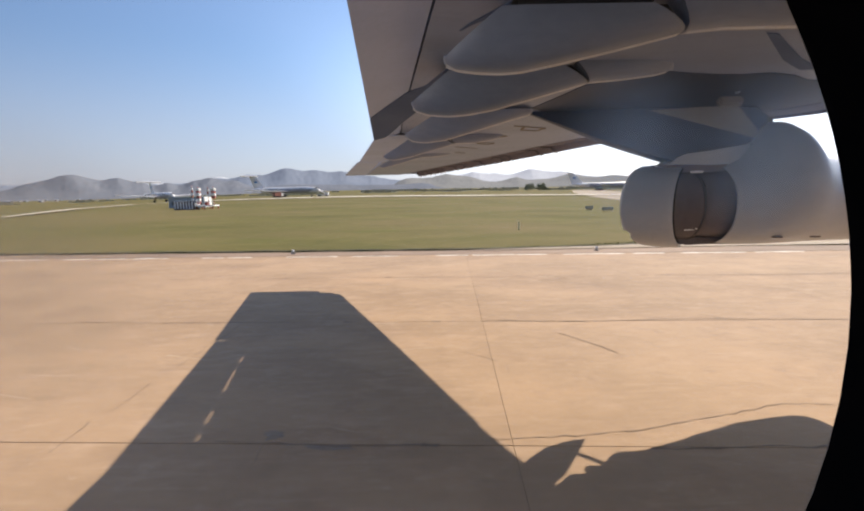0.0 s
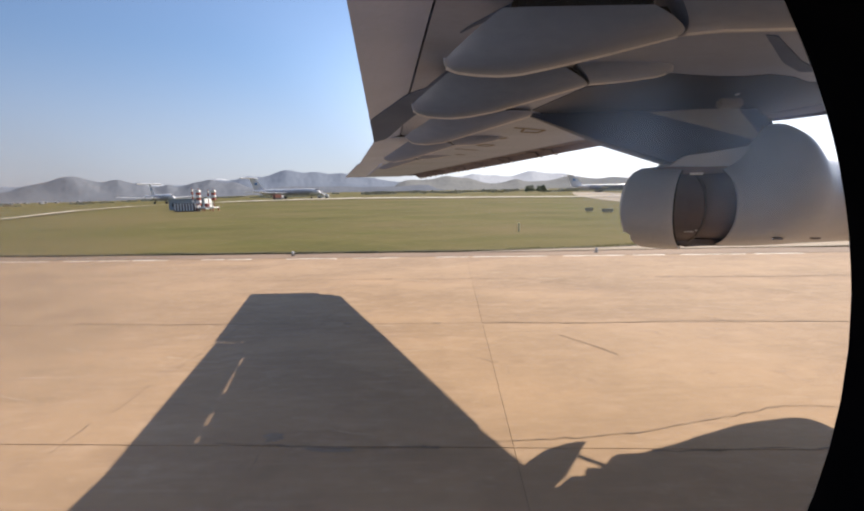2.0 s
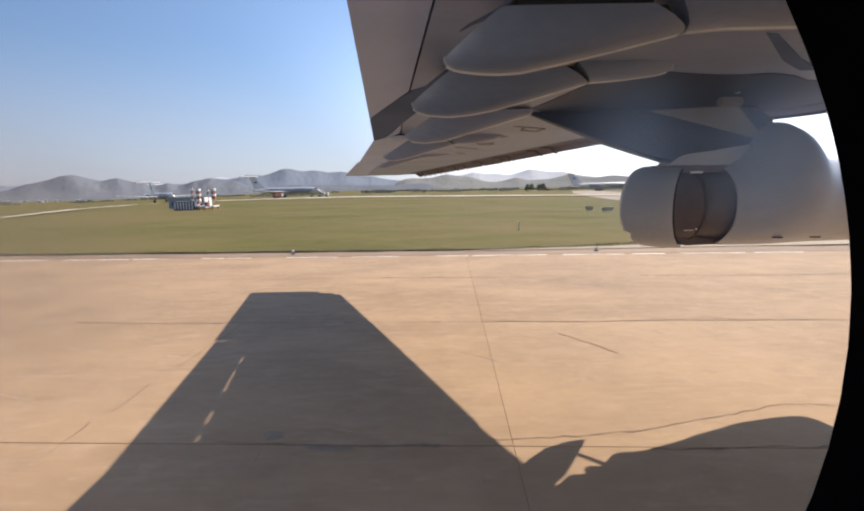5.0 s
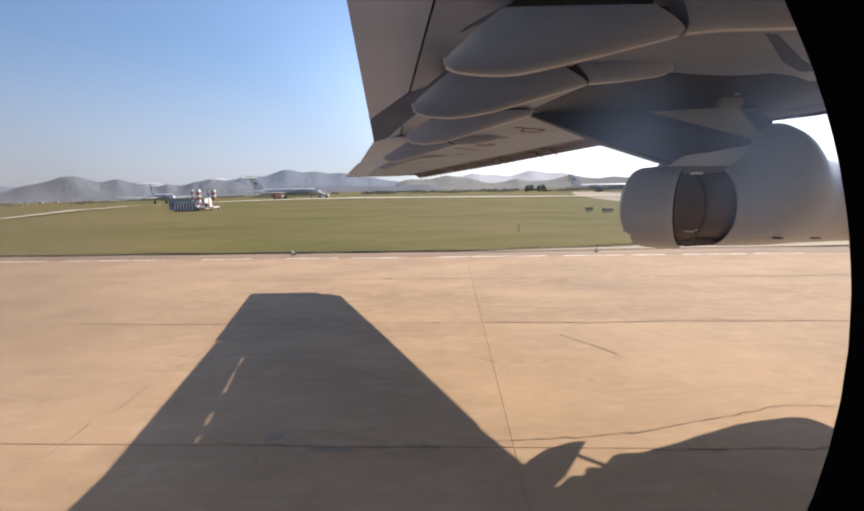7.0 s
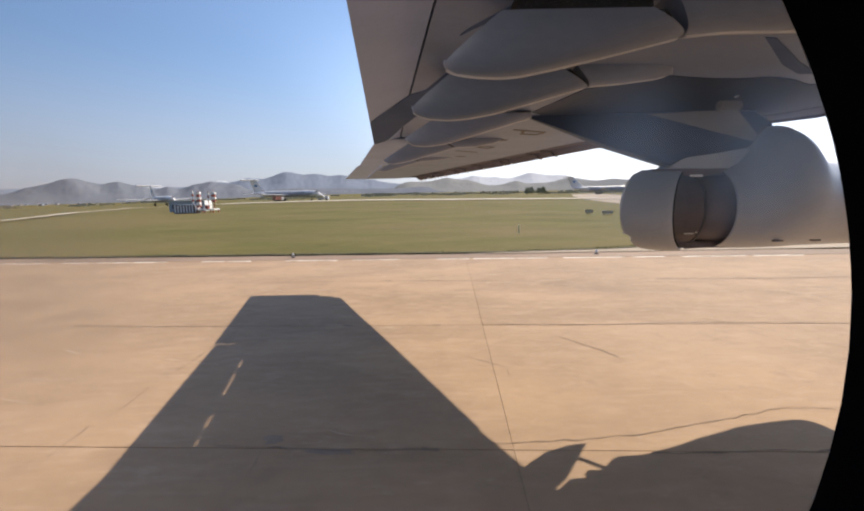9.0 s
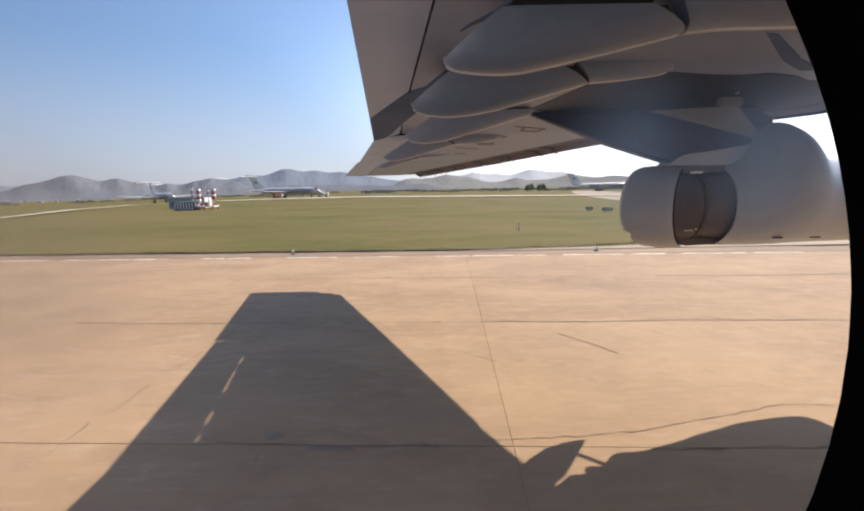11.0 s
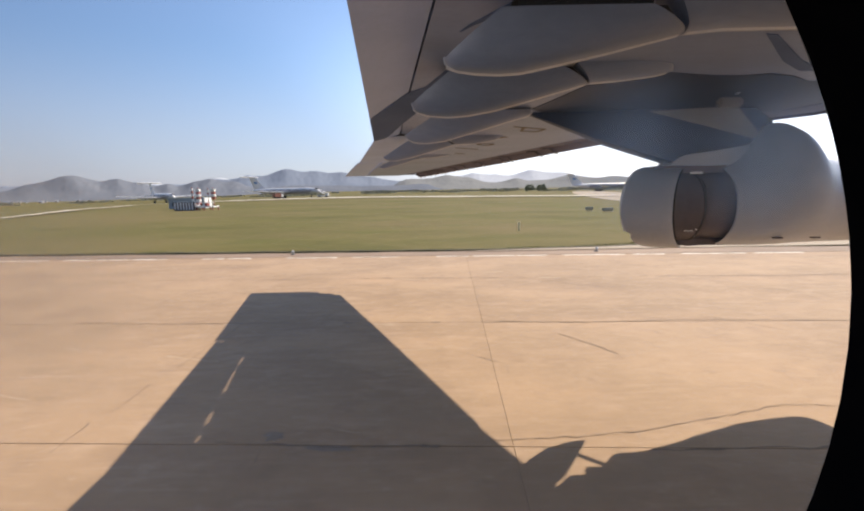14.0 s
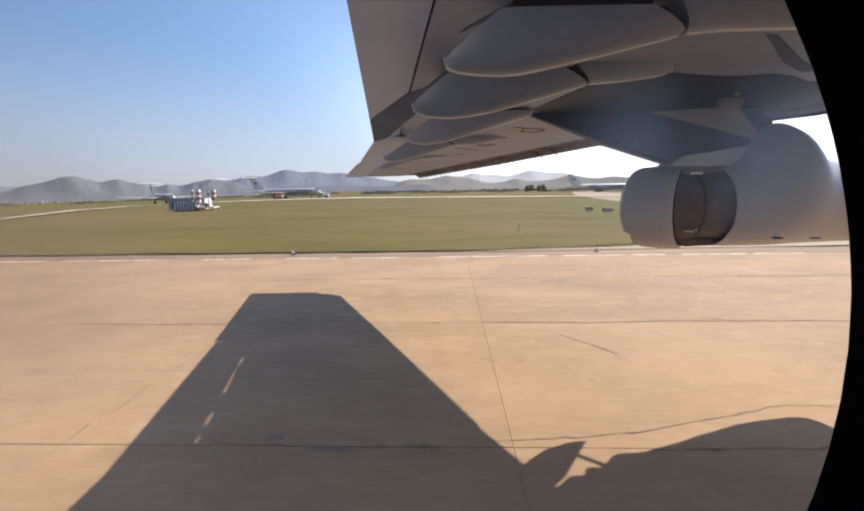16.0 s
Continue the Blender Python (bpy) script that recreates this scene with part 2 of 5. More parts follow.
WHITE = material("white painted steel", (0.66, 0.66, 0.65), (0.80, 0.80, 0.79), 0.5, 1, 10, 0.05)
SHED = material("grey blue painted sheet", (0.22, 0.27, 0.32), (0.32, 0.37, 0.42), 0.6, 1, 10, 0.1)
DARK = material("dark steel", (0.04, 0.04, 0.045), (0.08, 0.08, 0.085), 0.5, 3, 20, 0.05)
# Leaf colour is lightened to carry the haze of its distance.
LEAF = material("bush leaves paled for haze", (0.14, 0.165, 0.10), (0.23, 0.25, 0.15), 0.8, 1.5, 12, 0)
BARK = material("bark", (0.06, 0.045, 0.03), (0.12, 0.09, 0.06), 0.9, 4, 20, 0.3)
# Aerial haze is put into these base colours, paler with distance and sunward.
HILL = material("near wooded hills with haze tint", (0.122, 0.139, 0.167), (0.150, 0.166, 0.192), 1.0, 0.012, 0.09, 0, spec=0.0)
HILL_FAR = material("far hills with haze tint", (0.150, 0.182, 0.232), (0.175, 0.205, 0.255), 1.0, 0.004, 0.03, 0, spec=0.0)
HILL_SUNWARD = material("sunward hills with haze tint", (0.175, 0.184, 0.184), (0.215, 0.224, 0.222), 1.0, 0.006, 0.05, 0, spec=0.0)
HILL_LAST = material("last hills paled by haze tint", (0.37, 0.40, 0.44), (0.40, 0.43, 0.47), 1.0, 0.004, 0.03, 0, spec=0.0)


# ---- builders ----
def mesh_of(bm, name, mat, smooth=False):
    bmesh.ops.recalc_face_normals(bm, faces=bm.faces)
    me = bpy.data.meshes.new(name)
    bm.to_mesh(me)
    bm.free()
    me.materials.append(mat)
    if smooth:
        me.polygons.foreach_set("use_smooth", [True] * len(me.polygons))
        me.set_sharp_from_angle(angle=radians(38))
    return me


def part(name, bm, mat, parent=None, label="", smooth=True):
    ob = new(name, mesh_of(bm, name, mat, smooth))
    if parent:
        ob.parent = parent
        ob.matrix_parent_inverse = Matrix()
    return tagged(ob, label)


def thing(name, label, category, at=(0, 0, 0), turn=0.0, group=""):
    ob = new(name)
    ob.matrix_basis = pose(*at, 0, 0, turn)
    return tagged(ob, label, category, group)


def loft(rings, closed=True, caps=True, bm=None):
    """Skins a row of rings of as many points each."""
    bm = bm or bmesh.new()
    made = [[bm.verts.new(p) for p in ring] for ring in rings]
    k = len(made[0])
    for a, b in zip(made, made[1:]):
        for i in range(k if closed else k - 1):
            j = (i + 1) % k
            bm.faces.new((a[i], a[j], b[j], b[i]))
    if caps and closed:
        bm.faces.new(made[0])
        bm.faces.new(made[-1])
    return bm


def box(x0, x1, y0, y1, z0, z1, bevel=0.0, bm=None):
    own = bm is None
    bm = bm or bmesh.new()
    vs = [bm.verts.new((x, y, z)) for x in (x0, x1) for y in (y0, y1) for z in (z0, z1)]
    for f in ((0, 1, 3, 2), (4, 6, 7, 5), (0, 4, 5, 1), (2, 3, 7, 6), (0, 2, 6, 4), (1, 5, 7, 3)):
        bm.faces.new([vs[i] for i in f])
    if bevel and own:
        bmesh.ops.bevel(bm, geom=bm.edges[:], offset=bevel, segments=2, affect="EDGES")
    return bm


def circle(x, y, z, ry, rz, n=40, start=0.0):
    return [Vector((x, y + ry * math.cos(start + 2 * math.pi * i / n), z + rz * math.sin(start + 2 * math.pi * i / n))) for i in range(n)]


def turned(profile, axis_y=0.0, axis_z=0.0, n=40, caps=True):
    """A round body along x, from rows of x and radius."""
    return loft([circle(x, axis_y, axis_z, r, r, n) for x, r in profile], caps=caps)


def rod(a, b, r, n=10, bm=None, r2=None):
    a, b = Vector(a), Vector(b)
    w = (b - a).normalized()
    u = w.cross(Vector((0, 0, 1)) if abs(w.z) < 0.9 else Vector((1, 0, 0))).normalized()
    v = w.cross(u)
    ring = lambda c, q: [c + u * q * math.cos(6.28319 * i / n) + v * q * math.sin(6.28319 * i / n) for i in range(n)]
    return loft([ring(a, r), ring(b, r2 or r)], bm=bm)


def blend(x, rows):
    """Piecewise linear between rows of (x, y)."""
    return float(np.interp(x, [r[0] for r in rows], [r[1] for r in rows]))


# ---- ground ----
def ground_z(x, y):
    """Level round the runway; the land falls gently away beyond the far taxiway, astern, and rises a little towards the hills."""
    d, a = math.hypot(x, y), math.degrees(math.atan2(-x, max(y, 0.001)))
    s = min(1.0, max(0.0, (a - 8) / 34))
    fall = -0.010 * s * s * (3 - 2 * s) * max(0.0, d - 60) if y > 0 else 0.0
    return fall + 0.0048 * min(1300.0, max(0.0, d - 350))


def sheet(rows, lift, name, mat, label="", category=""):
    """A strip of paving over the ground, from rows of two edge points."""
    bm = bmesh.new()
    prev = None
    for a, b in rows:
        cur = []
        for k in range(9):
            p = Vector(a).lerp(Vector(b), k / 8)
            cur.append(bm.verts.new((p.x, p.y, ground_z(p.x, p.y) + lift)))
        if prev:
            for k in range(8):
                bm.faces.new((prev[k], prev[k + 1], cur[k + 1], cur[k]))
        prev = cur
    return tagged(part(name, bm, mat, None, label, False), label, category, kind="structure")


bm = bmesh.new()
rings = [0, 6, 12, 18, 22, 27, 33, 40, 50, 60, 75, 95, 120, 150, 190, 240, 300, 380, 480, 620, 800, 1050, 1400, 1900, 2600, 3600, 4800]
spokes = 192
last = None
for r in rings:
    cur = []
    for k in range(spokes):
        a = 2 * math.pi * k / spokes
        x, y = r * math.sin(a), r * math.cos(a)
        rough = 0.05 * noise.noise((x * 0.08, y * 0.08, 0)) - 0.05 if y > 24 else -0.05
        cur.append(bm.verts.new((x, y, ground_z(x, y) + rough)) if r or not k else cur[0])
    if last:
        for k in range(spokes):
            j = (k + 1) % spokes
            f = [last[k], last[j], cur[j], cur[k]] if r != rings[1] else [last[0], cur[j], cur[k]]
            bm.faces.new(f)
    last = cur
ground = part("ground", bm, GRASS, None, "", True)
tagged(ground, "flat airfield of short mown olive-green grass", "grass", kind="structure")

# ---- runway, taxiways ----
EDGE = 17.9
VEER = radians(-2.4)


def along(x, y):
    """A point given along and across the runway, which lies a little askew to the aircraft."""
    return x * math.cos(VEER) - y * math.sin(VEER), x * math.sin(VEER) + y * math.cos(VEER)


bm = box(-900, -51.9, -60, 16.7, -0.06, 0.0)
box(53.1, 900, -60, 16.7, -0.06, 0.0, bm=bm)
box(-51.9, 53.1, -60, -16.4, -0.06, 0.0, bm=bm)
runway = tagged(part("runway", bm, CONCRETE, None, "", False), "sunlit tan concrete runway of large jointed slabs", "runway", kind="structure")
runway.rotation_euler = (0, 0, VEER)
part("joint_bed", box(-51.9, 53.1, -16.4, 16.7, -0.06, -0.006), FILLER, runway, "dark joint filler between slabs", False)
sheet([(along(x, EDGE - 1.2 + 0.004), along(x, EDGE + (0.3 if x > 1 else 0) + 0.16 * noise.noise((x * 0.7, 3, 0)))) for x in np.arange(-160, 161, 0.8)], 0.004, "runway_shoulder", SHOULDER,
      "narrow worn paved shoulder beside the runway", "shoulder")
LEFT_SIDE = [(17.7, 1.0), (17.95, 2.6), (18.2, 4.7), (18.4, 7.5), (18.8, 9.0), (19.2, 10.5), (20.3, 12.9), (21.2, 15.3), (22.5, 17.6), (23.9, 19.3), (27, 22.3), (31, 24.6), (35, 25.8), (39.3, 26.2), (43, 26.2), (49, 27.5), (64, 31.0), (80, 34.5), (113, 41.0), (198, 64.0), (340, 108.0)]
RIGHT_SIDE = [(17.7, 113.0), (30, 88.0), (50, 70.0), (70, 61.0), (82, 59.0), (110, 64.0), (160, 77.0), (230, 97.0), (340, 127.0)]
rows = [17.7, 17.82, 17.95, 18.08, 18.2, 18.3, 18.4, 18.6, 18.8, 19.0, 19.2, 19.7, 20.3, 20.75, 21.2, 21.8, 22.5, 23.2, 23.9, 25.4, 27, 29, 31, 33, 35, 37, 39.3, 43, 49, 56, 64, 72, 80, 95, 113, 150, 198, 260, 340]
taxiway = sheet([((blend(y, LEFT_SIDE) + 0.12 * noise.noise((y, 0, 0)), y), (blend(y, RIGHT_SIDE), y)) for y in rows], 0.03, "taxiway", TAXIWAY,
                "dusty tan taxiway curving away from the runway", "taxiway")
FAR = [(-53, 54, 0.9), (-84, 104, 3), (-111, 165, 7), (-110, 195, 10), (-95, 206, 12), (-59, 202, 13), (-20, 186, 13), (5, 167, 12), (30, 150, 10), (46, 136, 8), (60, 126, 7)]
far_rows = []
for (xa, ya, wa), (xb, yb, wb) in zip(FAR, FAR[1:]):
    for k in range(8):
        f = k / 8
        x, y, w = xa + (xb - xa) * f, ya + (yb - ya) * f, wa + (wb - wa) * f
        far_rows.append(((x + 0.15 * w, y - w), (x - 0.15 * w, y + w)))
sheet(far_rows, 0.22, "far_taxiway", material("pale far concrete", (0.50, 0.46, 0.38), (0.60, 0.56, 0.47), 0.9, 0.05, 2.0, 0), "pale far taxiway across the grass", "taxiway")
# bare earth lip between paving and grass, straight and then round the taxiway's corner
def verge_point(s):
    """A point of the grass's edge, s metres from where the corner begins."""
    if s < 0:
        return along(1.5 + s, EDGE + 0.14 + 0.12 * noise.noise((s * 0.7, 3, 0)))
    y = blend(s, [(0, 18.02), (4, 18.2), (6.6, 18.4), (8.2, 18.8), (9.8, 19.2), (12.4, 20.3), (15, 21.2), (17.6, 22.5), (19.8, 23.9), (24, 27), (34, 35), (44, 45)])
    return blend(y, LEFT_SIDE) - 0.05 + 0.10 * noise.noise((y * 1.2, 0, 0)), y + 0.06 * noise.noise((s * 0.9, 7, 0))


bm = bmesh.new()
prev = None
for i in range(680):
    s = -69 + i * 0.15
    x, y = verge_point(s)
    x2, y2 = verge_point(s + 0.1)
    w = Vector((x2 - x, y2 - y, 0)).normalized()
    q = Vector((-w.y, w.x, 0))
    h = 0.060 + 0.025 * noise.noise((s * 0.8, 0, 5)) + 0.012 * noise.noise((s * 3.1, 0, 2))
    cur = [bm.verts.new((x + q.x * d, y + q.y * d, z)) for d, z in ((0.0, -0.03), (0.04, h * 0.8), (0.16, h), (0.5, -0.03))]
    if prev:
        for k in range(3):
            bm.faces.new((prev[k], prev[k + 1], cur[k + 1], cur[k]))
    prev = cur
tagged(part("grass_verge", bm, EARTH, None, "", False), "low crumbling earth verge along the paving", "verge", kind="structure")

# worn edge line, in broken dashes
random.seed(4)
x = -70.0
while x < 60:
    n = random.uniform(0.7, 2.6)
    line = box(x, x + n, 16.48 + random.uniform(-0.01, 0.01), 16.60 + random.uniform(0, 0.03), 0.001, 0.006)
    part("edge_line", line, PAINT_WHITE, runway, "", False)
    x += n + random.choice((0.08, 0.15, 0.3, 0.6, 1.4, 2.4))

# ---- the hills round the airfield ----
def ridge(name, mat, far, bumps, base, rough, label, lo=-64, hi=64):
    """A wooded ridge at a distance: broad summits by bearing, with spurs and gullies down its near slope."""
    bm = bmesh.new()
    prev = None
    step, rows = 0.16, 30
    size = far / 6.5
    for i in range(int((hi - lo) / step) + 1):
        a = lo + i * step
        s, c = math.sin(radians(a)), math.cos(radians(a))
        cur = []
        for k in range(rows + 1):
            f = k / (rows - 4)
            r = far * (0.70 + 0.30 * f)
            x, y = s * r, c * r
            wander = 1.6 * noise.noise((x / size * 0.6, y / size * 0.6, 3.0)) * (1.2 - min(f, 1.0))
            h = base + sum(t * math.exp(-abs((a + wander - b) / w) ** 1.7) for b, w, t in bumps)
            taper = min(1.0, max(0.0, (a - lo) / 5)) * min(1.0, max(0.0, (hi - a) / 5))
            top = max(0.1, h) * far * math.pi / 180 * taper * taper * (3 - 2 * taper) - 12 * (1 - taper)
            relief = noise.fractal((x / size, y / size, far * 0.01), 0.85, 2.1, 4) + 0.20 * noise.noise((a * 2.3, f * 7.0, far)) + 0.09 * noise.noise((a * 5.5, f * 14.0, far))
            up = min(f, 1.0) ** 1.3 * (1.0 - 1.2 * max(0.0, f - 1.0))
            z = top * up + rough * far * math.pi / 180 * relief * min(1.0, 0.25 + f) * (0.6 + 0.4 * up) - 10 * (1 - min(f, 1.0)) ** 2
            cur.append(bm.verts.new((x, y, ground_z(x, y) * 0.6 + z)))
        if prev:
            for k in range(rows):
                bm.faces.new((prev[k], prev[k + 1], cur[k + 1], cur[k]))
        prev = cur
    return tagged(part(name, bm, mat, None, "", True), label, "hills", kind="structure")


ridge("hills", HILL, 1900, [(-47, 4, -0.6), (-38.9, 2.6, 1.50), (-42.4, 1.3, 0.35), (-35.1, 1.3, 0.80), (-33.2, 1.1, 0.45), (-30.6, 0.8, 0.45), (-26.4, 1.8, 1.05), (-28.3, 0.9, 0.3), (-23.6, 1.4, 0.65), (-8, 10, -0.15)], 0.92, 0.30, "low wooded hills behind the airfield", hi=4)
ridge("far_hills", HILL_FAR, 2800, [(-25.5, 2.2, 0.6), (-22.3, 2.0, 0.9), (-18.0, 2.6, 1.55), (-14.4, 1.8, 0.75), (-11.2, 2.2, 0.95), (-7.5, 2, 0.45)], 1.28, 0.26, "ridge beyond the near hills, haze painted in blue", hi=8)
ridge("sunward_hills", HILL_SUNWARD, 2300, [(-3, 3, 0.75), (2, 2.4, 0.95), (5, 1.5, 0.4), (10.8, 1.4, 0.55), (13.5, 1.6, 0.25), (17.2, 2.4, 0.75), (22, 2.0, 0.35), (33, 6, 0.5)], 0.85, 0.26, "low hills under the bright hazy sky, haze painted in", lo=-8)
ridge("last_hills", HILL_LAST, 3900, [(-32, 4, 0.3), (-25.5, 1.7, 0.75), (-23, 1.5, 0.4), (5.4, 1.9, 0.85), (2.6, 1.6, 0.35), (8.2, 1.8, 0.45), (12.6, 2.4, 1.0), (16.6, 2.6, 0.7), (30, 9, -0.6)], 1.22, 0.22, "farthest mountains, haze painted in pale")

# ---- the aircraft that carries the camera ----
plane = thing("airliner", "high-wing regional jet airliner on the runway, flaps lowered", "airliner")


def wing_low(y):
    return 3.55 - 0.045 * y


LEAD = [(-1.6, 7.4), (1.0, 6.3), (5.0, 4.25), (6.0, 3.20), (6.96, 2.64), (13.0, -0.36)]
SEAM = [(-1.6, 0.55), (2.34, 0.04), (4.7, -0.25), (6.2, -0.40)]
GAP = [(6.2, -0.02), (9.7, -0.92)]
TRAIL = [(6.2, -0.70), (9.7, -1.58), (9.72, -1.60), (13.25, -2.46)]


def section(y, lead, tail, thick, tail_thick, n=12):
    """A wing section at y, round at its leading edge and as thick as tail_thick behind."""
    low, chord = wing_low(y), lead - tail
    under, upper = [], []
    for i in range(n + 1):
        c = (1 - math.cos(math.pi * i / n)) / 2
        nose = math.sqrt(max(0.0, 1 - (1 - min(1.0, c / 0.12)) ** 2))
        body = tail_thick + (thick - tail_thick) * (1 - max(0.0, (c - 0.35) / 0.65) ** 1.6)
        under.append(Vector((lead - c * chord, y, low + 0.35 * body * (1 - nose))))
        upper.append(Vector((lead - c * chord, y, low + 0.35 * body + (0.65 * body) * nose)))
    return under + upper[::-1]


ys = [-1.55, -0.6, 0.4, 1.4, 2.34, 3.2, 4.0, 4.7, 5.4, 6.2]
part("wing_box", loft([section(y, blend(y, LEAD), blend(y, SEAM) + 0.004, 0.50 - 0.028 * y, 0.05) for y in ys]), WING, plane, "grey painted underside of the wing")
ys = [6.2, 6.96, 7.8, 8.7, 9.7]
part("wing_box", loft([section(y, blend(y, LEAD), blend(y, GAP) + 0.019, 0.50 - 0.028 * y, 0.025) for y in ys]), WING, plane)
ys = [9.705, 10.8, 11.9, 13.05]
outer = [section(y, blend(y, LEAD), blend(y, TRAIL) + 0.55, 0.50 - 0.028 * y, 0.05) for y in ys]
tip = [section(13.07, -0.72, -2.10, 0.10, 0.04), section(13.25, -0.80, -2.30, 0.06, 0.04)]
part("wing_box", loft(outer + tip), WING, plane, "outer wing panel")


def tail_flap(name, y0, y1, front, back, drop_in, thick, label="", drop_out=None):
    """A flap behind the wing box, lowered at its trailing edge."""
    rings = []
    for k in range(9):
        y = y0 + (y1 - y0) * k / 8
        a, b, low = front(y), back(y), wing_low(y)
        drop = drop_in + ((drop_in if drop_out is None else drop_out) - drop_in) * k / 8
        rings.append([Vector((a - 0.02, y, low + thick)), Vector((a, y, low + 0.01)), Vector((a - 0.004, y, low)),
                      Vector((a + (b - a) * 0.55, y, low - drop * 0.55)), Vector((b, y, low - drop)), Vector((b, y, low - drop + 0.012)),
                      Vector((a + (b - a) * 0.5, y, low - drop * 0.45 + thick * 0.8))])
    return part(name, loft(rings), FLAP, plane, label)


def te_in(y):
    return -0.355 - 0.0995 * (y - 2.0)


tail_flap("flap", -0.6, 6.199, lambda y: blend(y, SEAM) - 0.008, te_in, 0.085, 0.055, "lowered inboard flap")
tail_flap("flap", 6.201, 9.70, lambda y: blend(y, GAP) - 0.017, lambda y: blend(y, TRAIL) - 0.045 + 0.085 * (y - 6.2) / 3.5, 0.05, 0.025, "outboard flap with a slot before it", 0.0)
tail_flap("aileron", 9.74, 13.24, lambda y: blend(y, TRAIL) + 0.53, lambda y: blend(y, TRAIL) + 0.02 - 0.11 * (y - 9.74) / 3.5, 0.0, 0.045)
# Blocks added in the slot to break its sunlight into dashes.
for y in (9.60, 9.42, 9.24, 9.10, 7.74, 7.60, 7.46, 6.98, 6.40, 6.28):
    part("slot_block", box(blend(y, GAP) - 0.14, blend(y, GAP) + 0.06, y - 0.10, y + 0.10, wing_low(y) + 0.004, wing_low(y) + 0.045), WING, plane, "", False)


# shroud panels over the inboard seam, and the drooped slats of the inner leading edge
part("shroud_panel", loft([[Vector((blend(y, SEAM) + 0.14, y, wing_low(y) + 0.05)), Vector((blend(y, SEAM) - 0.16, y, wing_low(y) + 0.058)),
                            Vector((blend(y, SEAM) - 0.16, y, wing_low(y) + 0.066)), Vector((blend(y, SEAM) + 0.14, y, wing_low(y) + 0.10))] for y in (-0.6, 2.34, 4.7, 6.18)]), GAP_BLACK, plane, "dark shroud over the flap seam")


def slat(y0, y1, droop_in, droop_out, ahead, open_back=False):
    """A drooped slat; the outer ones show an upright hollow back below the wing."""
    rings = []
    for k in range(7):
        y = y0 + (y1 - y0) * k / 6
        x, low = blend(y, LEAD), wing_low(y)
        droop = droop_in + (droop_out - droop_in) * k / 6
        under = ((-0.40, -0.003), (-0.15, -0.006), (-0.055, -droop * 0.93)) if open_back else ((-0.30, -0.010), (-0.22, -0.03), (0.0, -droop * 0.55))
        prof = under + ((ahead * 0.7, -droop), (ahead, -droop * 0.9), (ahead * 1.05, -droop * 0.6), (ahead * 0.7, -droop * 0.15), (0.02, 0.16), (-0.20, 0.22))
        rings.append([Vector((x + a, y, low + b)) for a, b in prof])
    return part("slat", loft(rings), SLAT, plane, "drooped mauve-grey leading-edge slat")


slat(-0.3, 4.6, 0.18, 0.08, 0.08)
slat(4.605, 6.9, 0.08, 0.07, 0.0)
slat(6.91, 9.4, 0.08, 0.10, 0.03, True)
slat(9.42, 12.85, 0.10, 0.085, 0.03, True)


STRIP = 0.022


